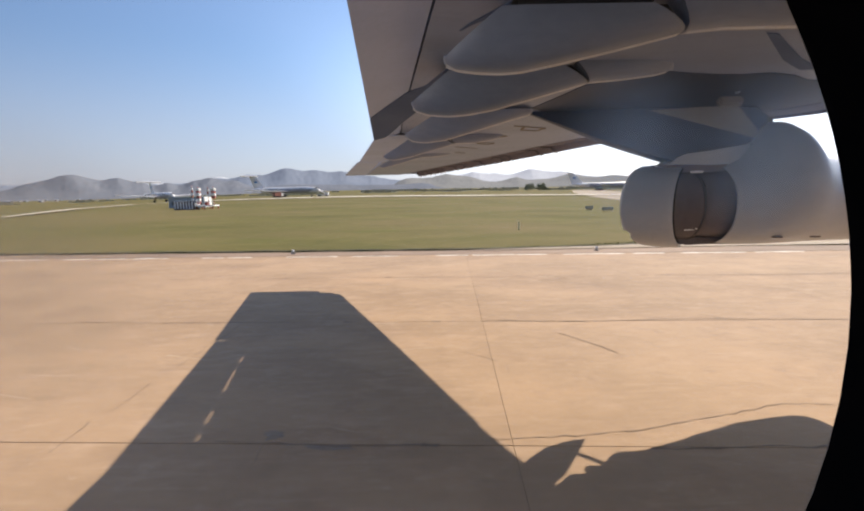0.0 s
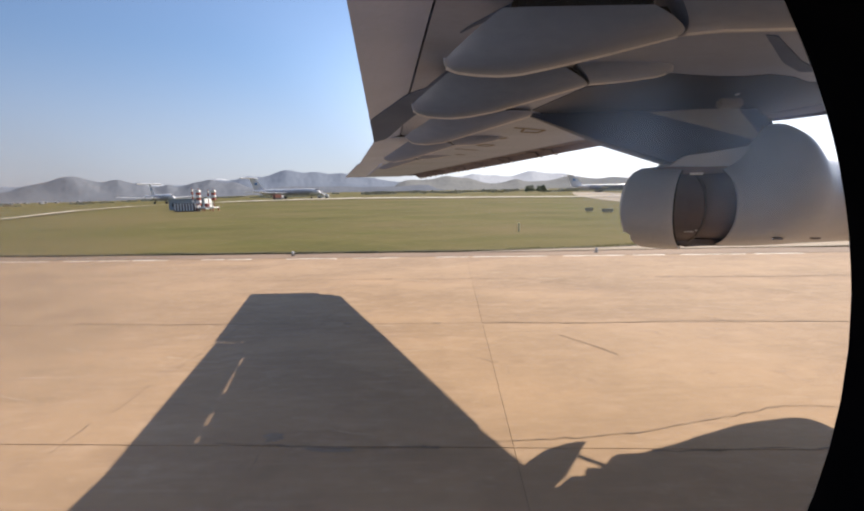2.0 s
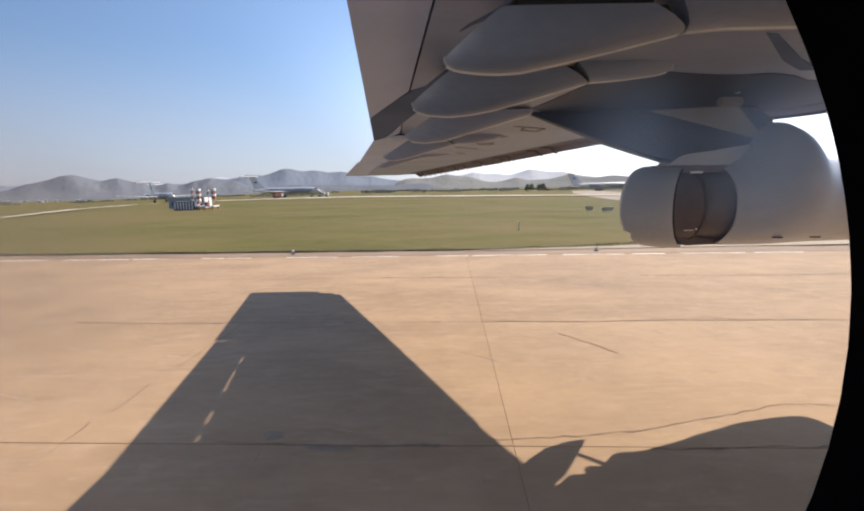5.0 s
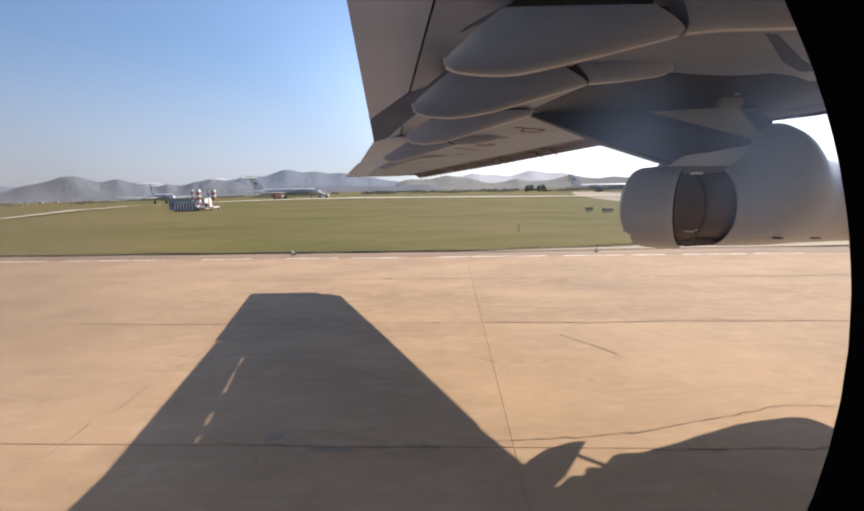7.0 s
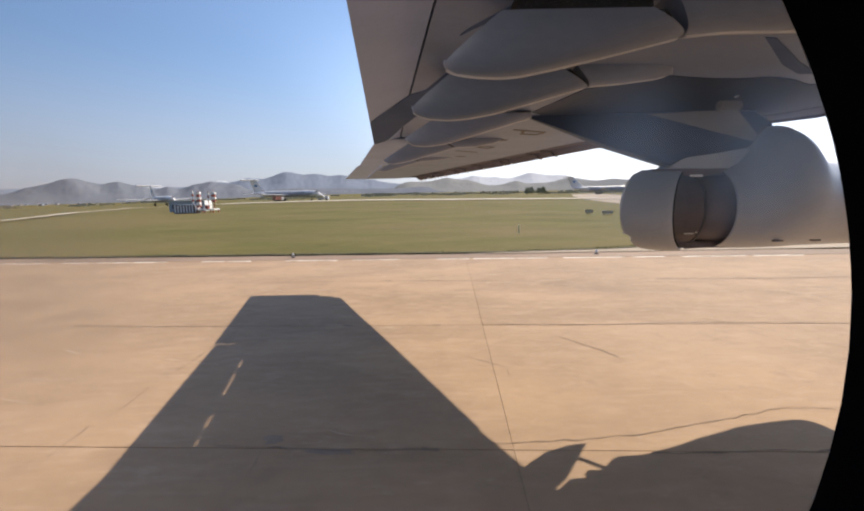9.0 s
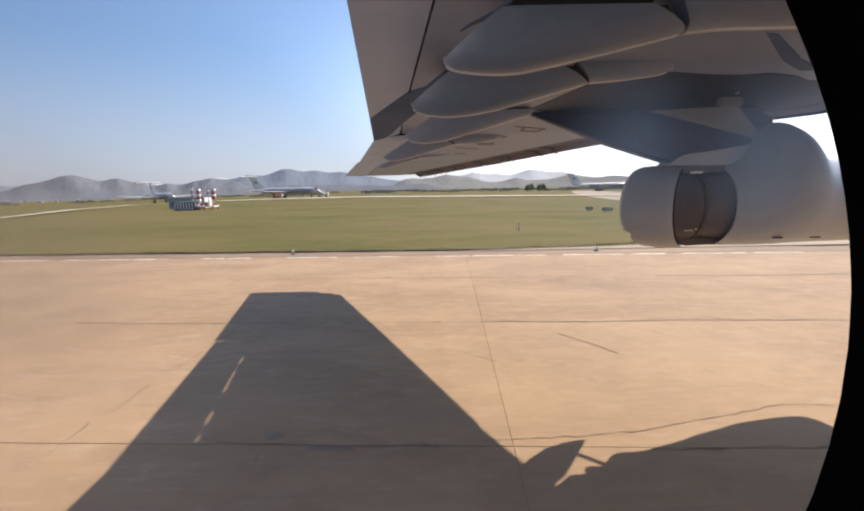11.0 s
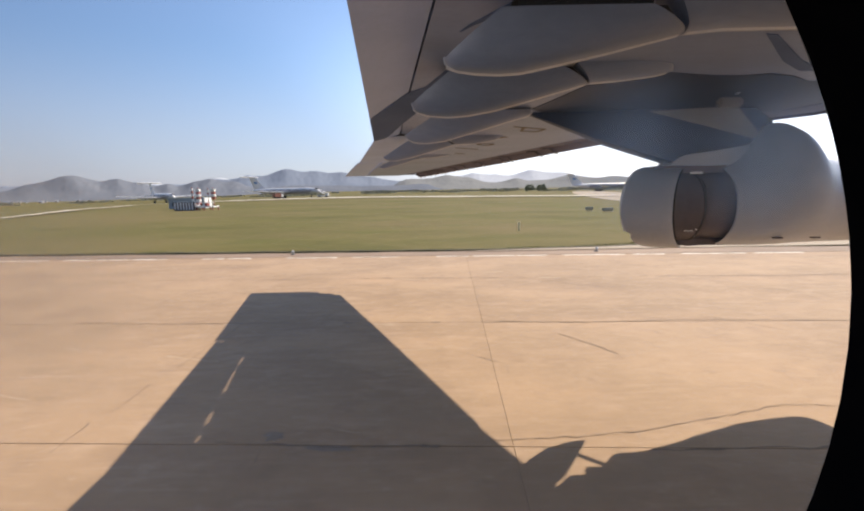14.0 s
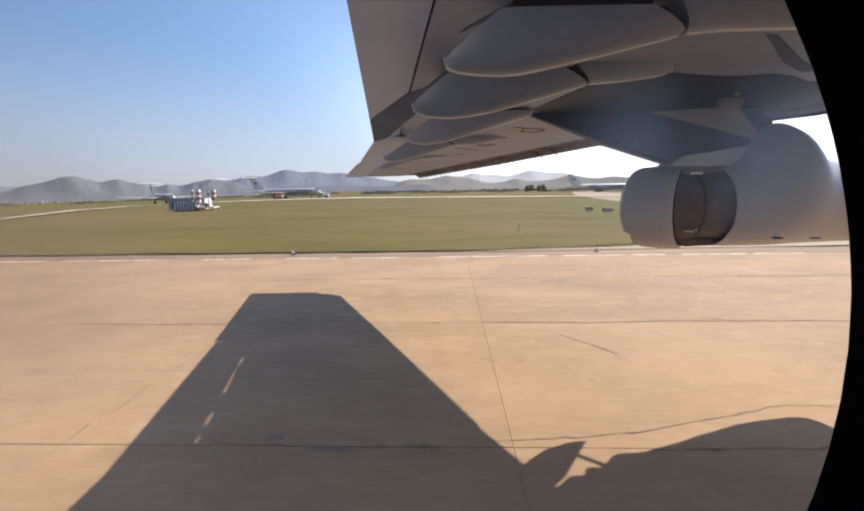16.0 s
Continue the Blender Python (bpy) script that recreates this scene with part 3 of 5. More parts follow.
def canoe(y, w, keel, seam, nose, slope=0.8, lean=2.1, sink=0.02, mat=None):
    """A flap track fairing: a slab-sided tail shell with a narrow rounded keel, lowered with the flap, a slanting dark gap and a fixed nose shell.
    keel: rows of x and z along its foot from its tail tip to its nose; seam: x of the gap's foot, or None; nose: x of its front end."""
    low = wing_low(y)
    tip_x, tip_z = keel[0]
    high = low - sink

    def ring(x, bottom, top, half, back=0.0):
        rows = ((-1.0, 0.0), (-0.96, 0.25), (-0.86, 0.52), (-0.70, 0.76), (-0.54, 0.89), (-0.36, 0.965), (-0.17, 0.995), (0.0, 1.0))
        rows = rows + tuple((-a, b) for a, b in rows[-2::-1])
        return [Vector((x - back * (1 - b), y + half * a, top - (top - bottom) * b)) for a, b in rows]

    def end(f, reach):
        return math.sqrt(max(0.0, 1 - (1 - min(1.0, f / reach)) ** 2))
    rings = []
    stop = seam or nose
    long = stop - tip_x
    cut = lean * (high - blend(stop, keel)) if seam else 0.0
    for k in range(41):
        f = (k / 40) ** 1.5
        x = tip_x + long * f
        bottom = blend(x, keel) + 0.03 * (1 - end(f * long, 0.05))
        top = min(high, max(bottom + 0.015, tip_z + 0.02 + f * long * slope))
        half = w * (0.16 + 0.84 * end(f * long, 0.42))
        if not seam:
            half *= max(0.08, end(nose - x, 0.16))
        # the fore edge leans aft towards its top
        rings.append(ring(x, bottom, max(top, bottom + 0.01), half, cut * max(0.0, (f - 0.55) / 0.45)))
    body = part("flap_fairing", loft(rings), mat or FAIRING, plane, "slab-sided grey flap track fairing")
    # Black strip for the shaded recess between fairing top and wing.
    part("fairing_recess", loft([[Vector((x, y + s * (0.98 * w - 0.004), z)) for s in (-1, 1) for z in ((low - 0.002, high + 0.002) if s < 0 else (high + 0.002, low - 0.002))] for x in (tip_x + (high - tip_z) / slope + 0.05, stop - cut if seam else stop - 0.55)]), GAP_BLACK, body, "", False)
    # pale strip along the keel, painting the rim that ground bounce brightens
    def strip(x0, x1, n, lift):
        bm = bmesh.new()
        prev = None
        for k in range(n + 1):
            x = x0 + (x1 - x0) * k / n
            z = blend(x, keel) + lift
            if x0 == tip_x:
                z += 0.03 * (1 - end(x - tip_x, 0.05))
            ring_now = [bm.verts.new((x, y + a * STRIP * min(1.0, w / 0.13), z + b)) for a, b in ((-1.0, 0.004), (-0.6, -0.003), (0.6, -0.003), (1.0, 0.004), (0.6, 0.009), (-0.6, 0.009))]
            if prev:
                for i in range(6):
                    bm.faces.new((prev[i], prev[(i + 1) % 6], ring_now[(i + 1) % 6], ring_now[i]))
            prev = ring_now
        part("keel_highlight", bm, KEEL_RIM, body, "pale strip painted as the keel's bright rim")

    strip(tip_x + 0.012, stop - 0.012, 36, -0.001)
    if not seam:
        return body
    strip(seam + 0.03, nose - 0.06, 16, 0.003)
    zs = blend(seam, keel)
    rings = []
    for k in range(21):
        f = k / 20
        x = seam + 0.016 + (nose - seam - 0.016) * f
        g = end(1 - f, 0.60)
        bottom = blend(x, keel) + 0.004
        rings.append(ring(x, bottom, max(low + 0.03, bottom + 0.02), w * 0.985 * max(0.05, g), 0.72 * cut * (1 - f) ** 2))
    part("fairing_nose", loft(rings), mat or FAIRING, body)
    rows = [(seam - cut * 1.02, high - 0.006), (seam - cut * 0.70, high - 0.006), (seam + 0.012, zs + 0.012), (seam - 0.012, zs + 0.012)]
    bm = loft([[Vector((x, y + s * w * (0.955 if z > high - 0.05 else 0.20), z)) for x, z in rows] for s in (-1, 1)])
    part("fairing_gap", bm, GAP_BLACK, body, "dark gap between the fairing's halves", False)
    return body


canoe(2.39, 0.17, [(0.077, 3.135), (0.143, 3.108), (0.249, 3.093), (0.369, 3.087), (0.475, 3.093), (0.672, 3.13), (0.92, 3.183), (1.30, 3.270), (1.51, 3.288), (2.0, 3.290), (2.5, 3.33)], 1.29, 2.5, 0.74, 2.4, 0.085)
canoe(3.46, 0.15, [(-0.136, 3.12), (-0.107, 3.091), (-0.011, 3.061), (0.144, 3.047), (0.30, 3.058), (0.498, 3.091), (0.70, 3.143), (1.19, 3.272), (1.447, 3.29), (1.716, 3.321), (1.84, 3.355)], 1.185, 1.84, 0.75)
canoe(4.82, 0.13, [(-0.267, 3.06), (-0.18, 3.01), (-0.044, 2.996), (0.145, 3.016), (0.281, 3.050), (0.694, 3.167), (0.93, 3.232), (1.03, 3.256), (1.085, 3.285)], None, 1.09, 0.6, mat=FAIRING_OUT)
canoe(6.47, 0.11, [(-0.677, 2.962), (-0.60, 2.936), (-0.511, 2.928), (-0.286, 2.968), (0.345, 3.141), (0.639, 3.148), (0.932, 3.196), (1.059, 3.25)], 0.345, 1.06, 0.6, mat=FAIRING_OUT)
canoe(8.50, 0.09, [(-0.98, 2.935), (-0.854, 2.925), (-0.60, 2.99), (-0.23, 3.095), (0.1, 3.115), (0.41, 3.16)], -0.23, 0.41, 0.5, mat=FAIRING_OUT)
# dark blue-grey shade painted as a band across the inboard flap, out to its kink
def shade_band(y):
    a, t = blend(y, SEAM), te_in(y)
    near = blend(y, [(3.2, 0.22), (3.9, -0.03), (4.06, -0.19), (4.75, -0.62), (4.9, -0.9)])
    far = blend(y, [(3.2, 0.26), (4.2, 0.10), (4.81, -0.12), (5.28, -0.27), (6.0, -0.52), (6.19, -0.62)])
    return [(max(x, t + 0.004), y, wing_low(y) - 0.085 * max(0.0, min(1.0, (a - max(x, t)) / max(0.05, a - t))) - lift) for x, lift in ((near, 0.006), (far, 0.006), (far, -0.01), (near, -0.01))]


part("flap_shade_band", loft([[Vector(q) for q in shade_band(3.3 + 2.88 * k / 24)] for k in range(25)]), UNDERWING_SHADE, plane, "dark blue-grey shade band painted across the flap", False)

# dark strip painting the shadow recess inboard of the first fairing, closing rib at the flap's end, and the wedge gap
# at the inner slat
part("recess_shade", loft([[Vector((x, y, wing_low(y) - 0.005)), Vector((x, y, wing_low(y) + 0.01)), Vector((x, 2.44, wing_low(2.44) + 0.01)), Vector((x, 2.44, wing_low(2.44) - 0.005))] for x, y in ((0.45, 2.41), (0.50, 2.30), (0.56, 2.24), (1.06, 2.24))]), GAP_BLACK, plane, "dark strip painting the shaded recess by the fairing", False)
# Tapering dark strip, painted for the soft shadow along the fairing's aft edge.
edge = [(0.50, 2.34, 0.024), (0.391, 2.488, 0.020), (0.315, 2.579, 0.015), (0.249, 2.655, 0.009), (0.19, 2.75, 0.003)]
part("recess_shade", loft([[Vector((x + e, y + e, wing_low(y) + d)) for e, d in ((-w, -0.005), (w, -0.005), (w, 0.01), (-w, 0.01))] for x, y, w in edge]), UNDERWING_SHADE, plane, "dark tapering strip painting the shade beside the fairing", False)
part("flap_rib", box(-0.60, 0.12, 6.200, 6.215, wing_low(6.2) - 0.02, wing_low(6.2) + 0.16), GAP_BLACK, plane, "", False)
part("slat_wedge_gap", loft([[Vector((x, y, wing_low(y) - d)) for x, y in ((2.08, 2.86), (2.17, 2.88), (2.72, 3.36), (3.1, 3.62), (2.92, 3.62), (2.60, 3.38))] for d in (0.006, -0.01)]), UNDERWING_SHADE, plane, "dark wedge gap beside the inner slat", False)

# dark gap behind the outer slats, slat tracks and small fittings
for y0, y1 in ((7.0, 9.38), (9.44, 12.8)):
    part("slat_gap", loft([[Vector((blend(y, LEAD) - 0.165 + a, y, wing_low(y) + c)) for a, c in ((0, -0.008), (0.014, -0.008), (0.014, 0.02), (0, 0.02))] for y in (y0, (y0 + y1) / 2, y1)]), GAP_BLACK, plane, "", False)
for y in (7.8, 8.15, 8.9, 9.13, 9.82, 10.46, 10.85, 11.43, 11.65, 11.95, 12.2, 12.5, 12.74):
    x, low = blend(y, LEAD), wing_low(y)
    part("slat_track", loft([[Vector((x + a + d, y + b - 0.012 * e, low + c)) for a, b, c in ((-0.33, -0.05, -0.016), (-0.15, -0.02, -0.022), (-0.05, 0.01, -0.112), (-0.05, 0.01, -0.085), (-0.15, -0.02, 0.004), (-0.33, -0.05, 0.004))] for d, e in ((0.0, 1), (0.018, -1))]), TRACK, plane, "", False)
    part("track_roller", box(x - 0.085, x - 0.010, y - 0.07, y - 0.03, low - 0.112, low - 0.088, 0.008), HULL, plane, "", False)
# the registration under the wing, kept as plain bars
def marking(a, b, wide):
    """A painted stroke under the wing from a to b."""
    a, b = Vector(a), Vector(b)
    n = (b - a).normalized()
    n = Vector((-n.y, n.x)) * wide
    quad = [a + n, b + n, b - n, a - n]
    part("marking_bar", loft([[Vector((q.x, q.y, wing_low(q.y) + d)) for q in quad] for d in (-0.005, 0.008)]), MARK, plane, "faded ochre painted marking", False)


OUTLINE = [(1.23, 5.85), (1.53, 6.0), (1.46, 6.18), (1.23, 6.09)]
SMALL = [(0.75, 7.23), (0.83, 7.15), (1.03, 7.23), (0.95, 7.40)]
for corners, wide in ((OUTLINE, 0.018), (SMALL, 0.016)):
    for a, b in zip(corners, corners[1:] + corners[:1]):
        marking(a, b, wide)
marking((1.08, 5.78), (1.23, 5.85), 0.018)
marking((1.0, 6.67), (1.12, 6.55), 0.03)
marking((0.43, 7.59), (0.83, 7.82), 0.02)
marking((0.47, 8.34), (0.65, 8.41), 0.025)

# ---- engine ----
EY = 5.0
cowl = [(3.18, 2.275, 0.430, 0), (3.185, 2.275, 0.450, 0.05)]
# q widens the unseen outboard side to shape the nacelle's ground shadow.
for x, top, low, q in ((3.35, 2.80, 1.82, 0.04), (3.5, 2.965, 1.82, 0.03), (3.6, 3.105, 1.82, 0.03), (3.70, 3.17, 1.82, 0.04), (3.81, 3.18, 1.82, 0.06), (3.90, 3.145, 1.82, 0.08), (3.98, 3.07, 1.82, 0.11),
                       (4.06, 2.985, 1.82, 0.14), (4.16, 2.90, 1.82, 0.18), (4.28, 2.84, 1.82, 0.21), (4.46, 2.80, 1.82, 0.25), (4.7, 2.79, 1.82, 0.30), (5.05, 2.78, 1.82, 0.34), (5.35, 2.74, 1.82, 0.37),
                       (5.45, 2.69, 1.84, 0.38), (5.35, 2.68, 1.87, 0.34), (4.7, 2.73, 1.87, 0.26), (4.3, 2.76, 1.87, 0.16), (3.92, 2.90, 1.90, 0.03)):
    cowl.append((x, (top + low) / 2, (top - low) / 2, q))
nacelle = part("nacelle", loft([circle(x, EY + q, z, r + q, r, 56) for x, z, r, q in cowl], caps=False), COWL, plane, "smooth grey engine nacelle under the wing")
part("fan", loft([circle(3.92, EY + 0.15, 2.40, 0.64, 0.495, 40), circle(3.88, EY + 0.15, 2.40, 0.64, 0.495, 40)]), SOOT, nacelle, "dark fan disc")
part("exhaust_duct", turned([(2.94, 0.345), (2.92, 0.360), (3.00, 0.370), (3.20, 0.385), (3.60, 0.40), (3.60, 0.36), (3.05, 0.33), (2.94, 0.345)], EY, 2.285, caps=False), SOOT, nacelle, "sooty exhaust duct")
part("exhaust_cone", turned([(2.55, 0.01), (2.70, 0.07), (3.0, 0.17), (3.4, 0.24), (3.6, 0.25)], EY, 2.285), SOOT, nacelle)
part("bulkhead", loft([circle(3.38, EY, 2.30, 0.465, 0.465, 40), circle(3.42, EY, 2.31, 0.465, 0.465, 40)]), SOOT, nacelle)


def bucket(side):
    """One clamshell door of the thrust reverser, its fore edge swung out from the nozzle."""
    rings = []
    r = 0.445
    for k in range(33):
        a = radians(-88 + 176 * k / 32) if side > 0 else radians(-42 + 112 * k / 32)
        c, s = math.cos(a), math.sin(a)
        pts = []
        drop = max(0.0, -s - 0.1)
        for f, q in ((0, r - 0.03), (0, r - 0.006), (0.04, r), (0.2, r + 0.003), (0.4, r + 0.004), (0.6, r + 0.004), (0.8, r + 0.003), (0.97, r), (1, r - 0.01), (1, r - 0.03)):
            if side > 0:
                # the aft edge sweeps forward below, to a square corner, and the lower lip hangs down in front
                xl, xr, out = max(2.40 - 0.43 * c + 0.08 * drop ** 1.4, 2.14 if s < -0.55 else 0.0), 2.87 - 0.36 * c, 0.0
                z = 2.272 + q * s + (-0.035 * f) * max(0.0, -s - 0.75) / 0.25
            else:
                # curved behind, straight and upright along its swung-out fore edge
                xl, xr = 2.33 - 0.05 * c, 2.90 + 0.16 * (0.272 + q * s)
                out = blend(f, [(0, -0.12), (0.2, 0.08), (0.4, 0.20), (0.6, 0.26), (0.8, 0.29), (1, 0.30)]) + (0.35 - q * c) * f * f
                z = 2.272 + q * s
            pts.append(Vector((xl + (xr - xl) * f, EY - side * (q * c + out), z)))
        rings.append(pts)
    return part("reverser_door", loft(rings), COWL, nacelle, "open grey thrust reverser door")


bucket(1)
bucket(-1)
# dark inner liner behind the near door, and bright fittings inside the opening
rings = []
for k in range(25):
    a = radians(-86 + 172 * k / 24)
    rings.append([Vector((x, EY - q * math.cos(a), 2.272 + q * math.sin(a))) for x, q in ((2.46, 0.385), (2.87, 0.385), (2.87, 0.37), (2.46, 0.37))])
part("reverser_liner", loft(rings), SOOT, nacelle, "sooty inner liner of the reverser")
rings = [[Vector((x, EY - q * math.cos(a), 2.272 + q * math.sin(a))) for x, q in ((2.872, 0.362), (2.872, 0.396), (2.888, 0.396), (2.888, 0.362))] for a in [radians(-86 + 172 * k / 24) for k in range(25)]]
part("liner_lip", loft(rings), DARK, nacelle, "dark rolled lip of the liner")
# Dark strip standing for the gap behind the door's fore edge.
rings = []
for k in range(29):
    a = radians(-80 + 160 * k / 28)
    c, s, x = math.cos(a), math.sin(a), 2.87 - 0.36 * math.cos(a)
    rings.append([Vector((x + d, EY - q * c, 2.272 + q * s)) for d, q in ((-0.004, 0.412), (-0.004, 0.438), (0.016, 0.438), (0.016, 0.412))])
part("door_edge_gap", loft(rings), GAP_BLACK, nacelle, "dark strip for the gap along the door's edge")
part("liner_fitting", box(2.70, 2.80, EY - 0.345, EY - 0.325, 2.02, 2.032, 0.004), HULL, nacelle, "", False)
part("liner_fitting", box(2.82, 2.84, EY - 0.345, EY - 0.325, 2.03, 2.045, 0.004), HULL, nacelle, "", False)
part("reverser_arm", rod((2.84, EY + 0.72, 2.272), (3.25, EY + 0.42, 2.30), 0.022), SOOT, nacelle)
for s in (-1, 1):
    part("reverser_arm", rod((2.45, EY + s * 0.10, 2.272 + 0.43), (3.46, EY + s * 0.10, 2.285 + 0.43), 0.02), SOOT, nacelle)
    part("reverser_arm", rod((2.85, EY + s * 0.10, 1.85), (3.46, EY + s * 0.10, 1.87), 0.02), SOOT, nacelle)

part("reverser_beam", box(2.42, 3.30, EY - 0.16, EY + 0.16, 2.64, 2.72, 0.01), SOOT, nacelle, "", False)
part("reverser_beam", box(2.66, 3.30, EY - 0.12, EY + 0.12, 1.84, 1.92, 0.01), SOOT, nacelle, "", False)

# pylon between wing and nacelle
# Dark plate in place of wing underside that no ground bounce reaches.
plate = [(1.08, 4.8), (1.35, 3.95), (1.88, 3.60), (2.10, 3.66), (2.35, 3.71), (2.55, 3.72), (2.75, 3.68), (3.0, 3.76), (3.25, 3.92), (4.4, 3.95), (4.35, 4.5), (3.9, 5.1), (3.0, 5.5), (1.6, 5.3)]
part("pylon_root_shade", loft([[Vector((x, y, wing_low(y) - d)) for x, y in plate] for d in (0.006, -0.02)]), PYLON, plane, "dark plate painting the shade round the pylon root", False)
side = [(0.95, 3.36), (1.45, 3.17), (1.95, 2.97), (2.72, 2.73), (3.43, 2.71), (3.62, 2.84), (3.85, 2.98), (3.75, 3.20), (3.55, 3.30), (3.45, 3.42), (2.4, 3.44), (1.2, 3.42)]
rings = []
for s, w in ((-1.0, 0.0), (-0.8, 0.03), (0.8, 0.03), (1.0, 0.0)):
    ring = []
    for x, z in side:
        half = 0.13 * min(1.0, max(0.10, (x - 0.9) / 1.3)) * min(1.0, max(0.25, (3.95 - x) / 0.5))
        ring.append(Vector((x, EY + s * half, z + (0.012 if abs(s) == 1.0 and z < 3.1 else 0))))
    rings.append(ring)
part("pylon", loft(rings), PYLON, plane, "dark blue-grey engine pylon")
# Paler triangle laid on the pylon's near side.
part("pylon_strake", loft([[Vector((2.35, EY - 0.138, 3.30)), Vector((3.30, EY - 0.138, 3.34)), Vector((3.66, EY - 0.10, 2.97))],
                           [Vector((2.35, EY - 0.132, 3.30)), Vector((3.30, EY - 0.132, 3.34)), Vector((3.66, EY - 0.09, 2.97))]]), material("paler grey pylon triangle", (0.14, 0.143, 0.15), (0.18, 0.182, 0.185), 0.45, 1.5, 20, 0.02), plane, "paler triangular pylon panel", False)

foot = [(2.60, 2.73), (2.70, 2.80), (2.80, 2.84), (3.10, 2.875), (3.56, 2.945), (3.62, 2.86), (3.50, 2.72), (3.00, 2.715)]
part("pylon_foot", loft([[Vector((x, EY + d, z)) for x, z in foot] for d in (-0.150, -0.10, 0.10, 0.150)]), COWL, plane, "grey fairing at the pylon's foot", False)
# small latches low on the cowl
for x in (3.62, 4.02):
    part("cowl_latch", box(x, x + 0.10, EY - 0.40, EY - 0.37, 1.93, 1.945, 0.003), SOOT, nacelle, "", False)
# slat actuator beside the pylon
part("slat_actuator", rod((2.86, 4.25, 3.345), (3.00, 4.27, 3.425), 0.016, 12), COWL, plane, "small grey slat actuator")
part("actuator_bracket", box(2.70, 2.93, 4.22, 4.30, 3.225, 3.31, 0.02), material("brown grey bracket paint", (0.12, 0.112, 0.105), (0.17, 0.16, 0.15), 0.5, 3, 30, 0.02), plane, "", False)
# White bar added for the bright slit of sky above the door.
part("sky_slit", box(2.672, 2.80, 4.56, 4.585, 2.622, 2.644, 0.004), HULL, nacelle, "white plate standing in for sky through a gap", False)

# ---- fuselage round the camera, with the cabin window ----
FC, FR = Vector((0, -1.575, 2.35)), 1.66
WX, WZ, WA, WB = -0.05, 2.4575, 0.1305, 0.126


def hull_y(z, r):
    return FC.y + math.sqrt(max(0.0, r * r - (z - FC.z) ** 2))


def shell(r, hole, name, mat, label):
    """A round hull with an oval window opening, its ends closed."""
    bm = bmesh.new()
    z0, z1 = 2.485 - 0.35, 2.485 + 0.35
    a0, a1 = math.asin((z0 - FC.z) / r), math.asin((z1 - FC.z) / r)
    angles = [a0, a1] + [a1 + (2 * math.pi - (a1 - a0)) * k / 40 for k in range(1, 40)]
    ends = ((-13.0, 0.10), (-12.0, 0.42), (-10.0, 0.76), (-7.5, 0.95), (-5.0, 1.0), (-0.4, 1.0), (0.4, 1.0), (3.0, 1.0), (8.0, 1.0), (10.0, 0.92), (11.4, 0.66), (12.2, 0.34), (12.5, 0.08))
    rows = [[bm.verts.new((x, FC.y + k * r * math.cos(a), FC.z + k * r * math.sin(a))) for a in angles] for x, k in ends]
    for i in range(len(ends) - 1):
        for k in range(len(angles)):
            if not (i == 5 and k == 0):
                j = (k + 1) % len(angles)
                bm.faces.new((rows[i][k], rows[i][j], rows[i + 1][j], rows[i + 1][k]))
    bm.faces.new(rows[0])
    bm.faces.new(rows[-1])
    n = 64
    prev = first = None
    for k in range(n + 1):
        a = 2 * math.pi * k / n
        c, s = math.cos(a), math.sin(a)
        f = min(0.40 / max(abs(c), 1e-6), 0.35 / max(abs(s), 1e-6))
        cur = []
        for m in (0.0, 0.3, 0.65, 1.0):
            x = (WX + hole[0] * c) * (1 - m) + f * c * m
            z = (WZ + hole[1] * s) * (1 - m) + (2.485 + f * s) * m
            cur.append(bm.verts.new((x, hull_y(z, r), z)))
        if prev:
            for i in range(3):
                bm.faces.new((prev[i], prev[i + 1], cur[i + 1], cur[i]))
        prev = cur
    return part(name, bm, mat, plane, label)


shell(FR, (WA, WB), "fuselage_skin", HULL, "white painted fuselage")
shell(FR - 0.06, (WA + 0.03, WB + 0.03), "cabin_lining", LINING, "dark cabin wall lining")
rings = []
for d, q in ((0.0, 0.0), (-0.015, 0.003), (-0.035, 0.012), (-0.06, 0.03)):
    rings.append([Vector((WX + (WA + q) * math.cos(2 * math.pi * k / 72), hull_y(WZ + (WB + q) * math.sin(2 * math.pi * k / 72), FR + d), WZ + (WB + q) * math.sin(2 * math.pi * k / 72))) for k in range(72)])
part("window_surround", loft(rings, caps=False), LINING, plane, "dark cabin window surround")

ring = [Vector((WX + (WA + 0.004) * math.cos(2 * math.pi * k / 72), 0, WZ + (WB + 0.004) * math.sin(2 * math.pi * k / 72))) for k in range(72)]
part("window_pane", loft([[Vector((p.x, hull_y(p.z, FR - d), p.z)) for p in ring] for d in (-0.005, -0.002)]), PANE, plane, "dusty clear cabin window pane")

# landing gear under the hull
for gx, gy in ((-1.5, -3.3), (-1.5, 0.3), (9.0, -1.5)):
    leg = part("gear_leg", rod((gx, gy if gx > 0 else (gy - 1.5) / 2 - 0.2, 1.2), (gx, gy, 0.45), 0.09), DARK, plane)
    bm = loft([[Vector((gx + r * math.cos(2 * math.pi * k / 28), gy + d, 0.45 + r * math.sin(2 * math.pi * k / 28))) for k in range(28)]
               for d, r in ((-0.15, 0.30), (-0.14, 0.42), (-0.08, 0.45), (0.08, 0.45), (0.14, 0.42), (0.15, 0.30))])
    part("wheel", bm, RUBBER, leg, "black tyre")

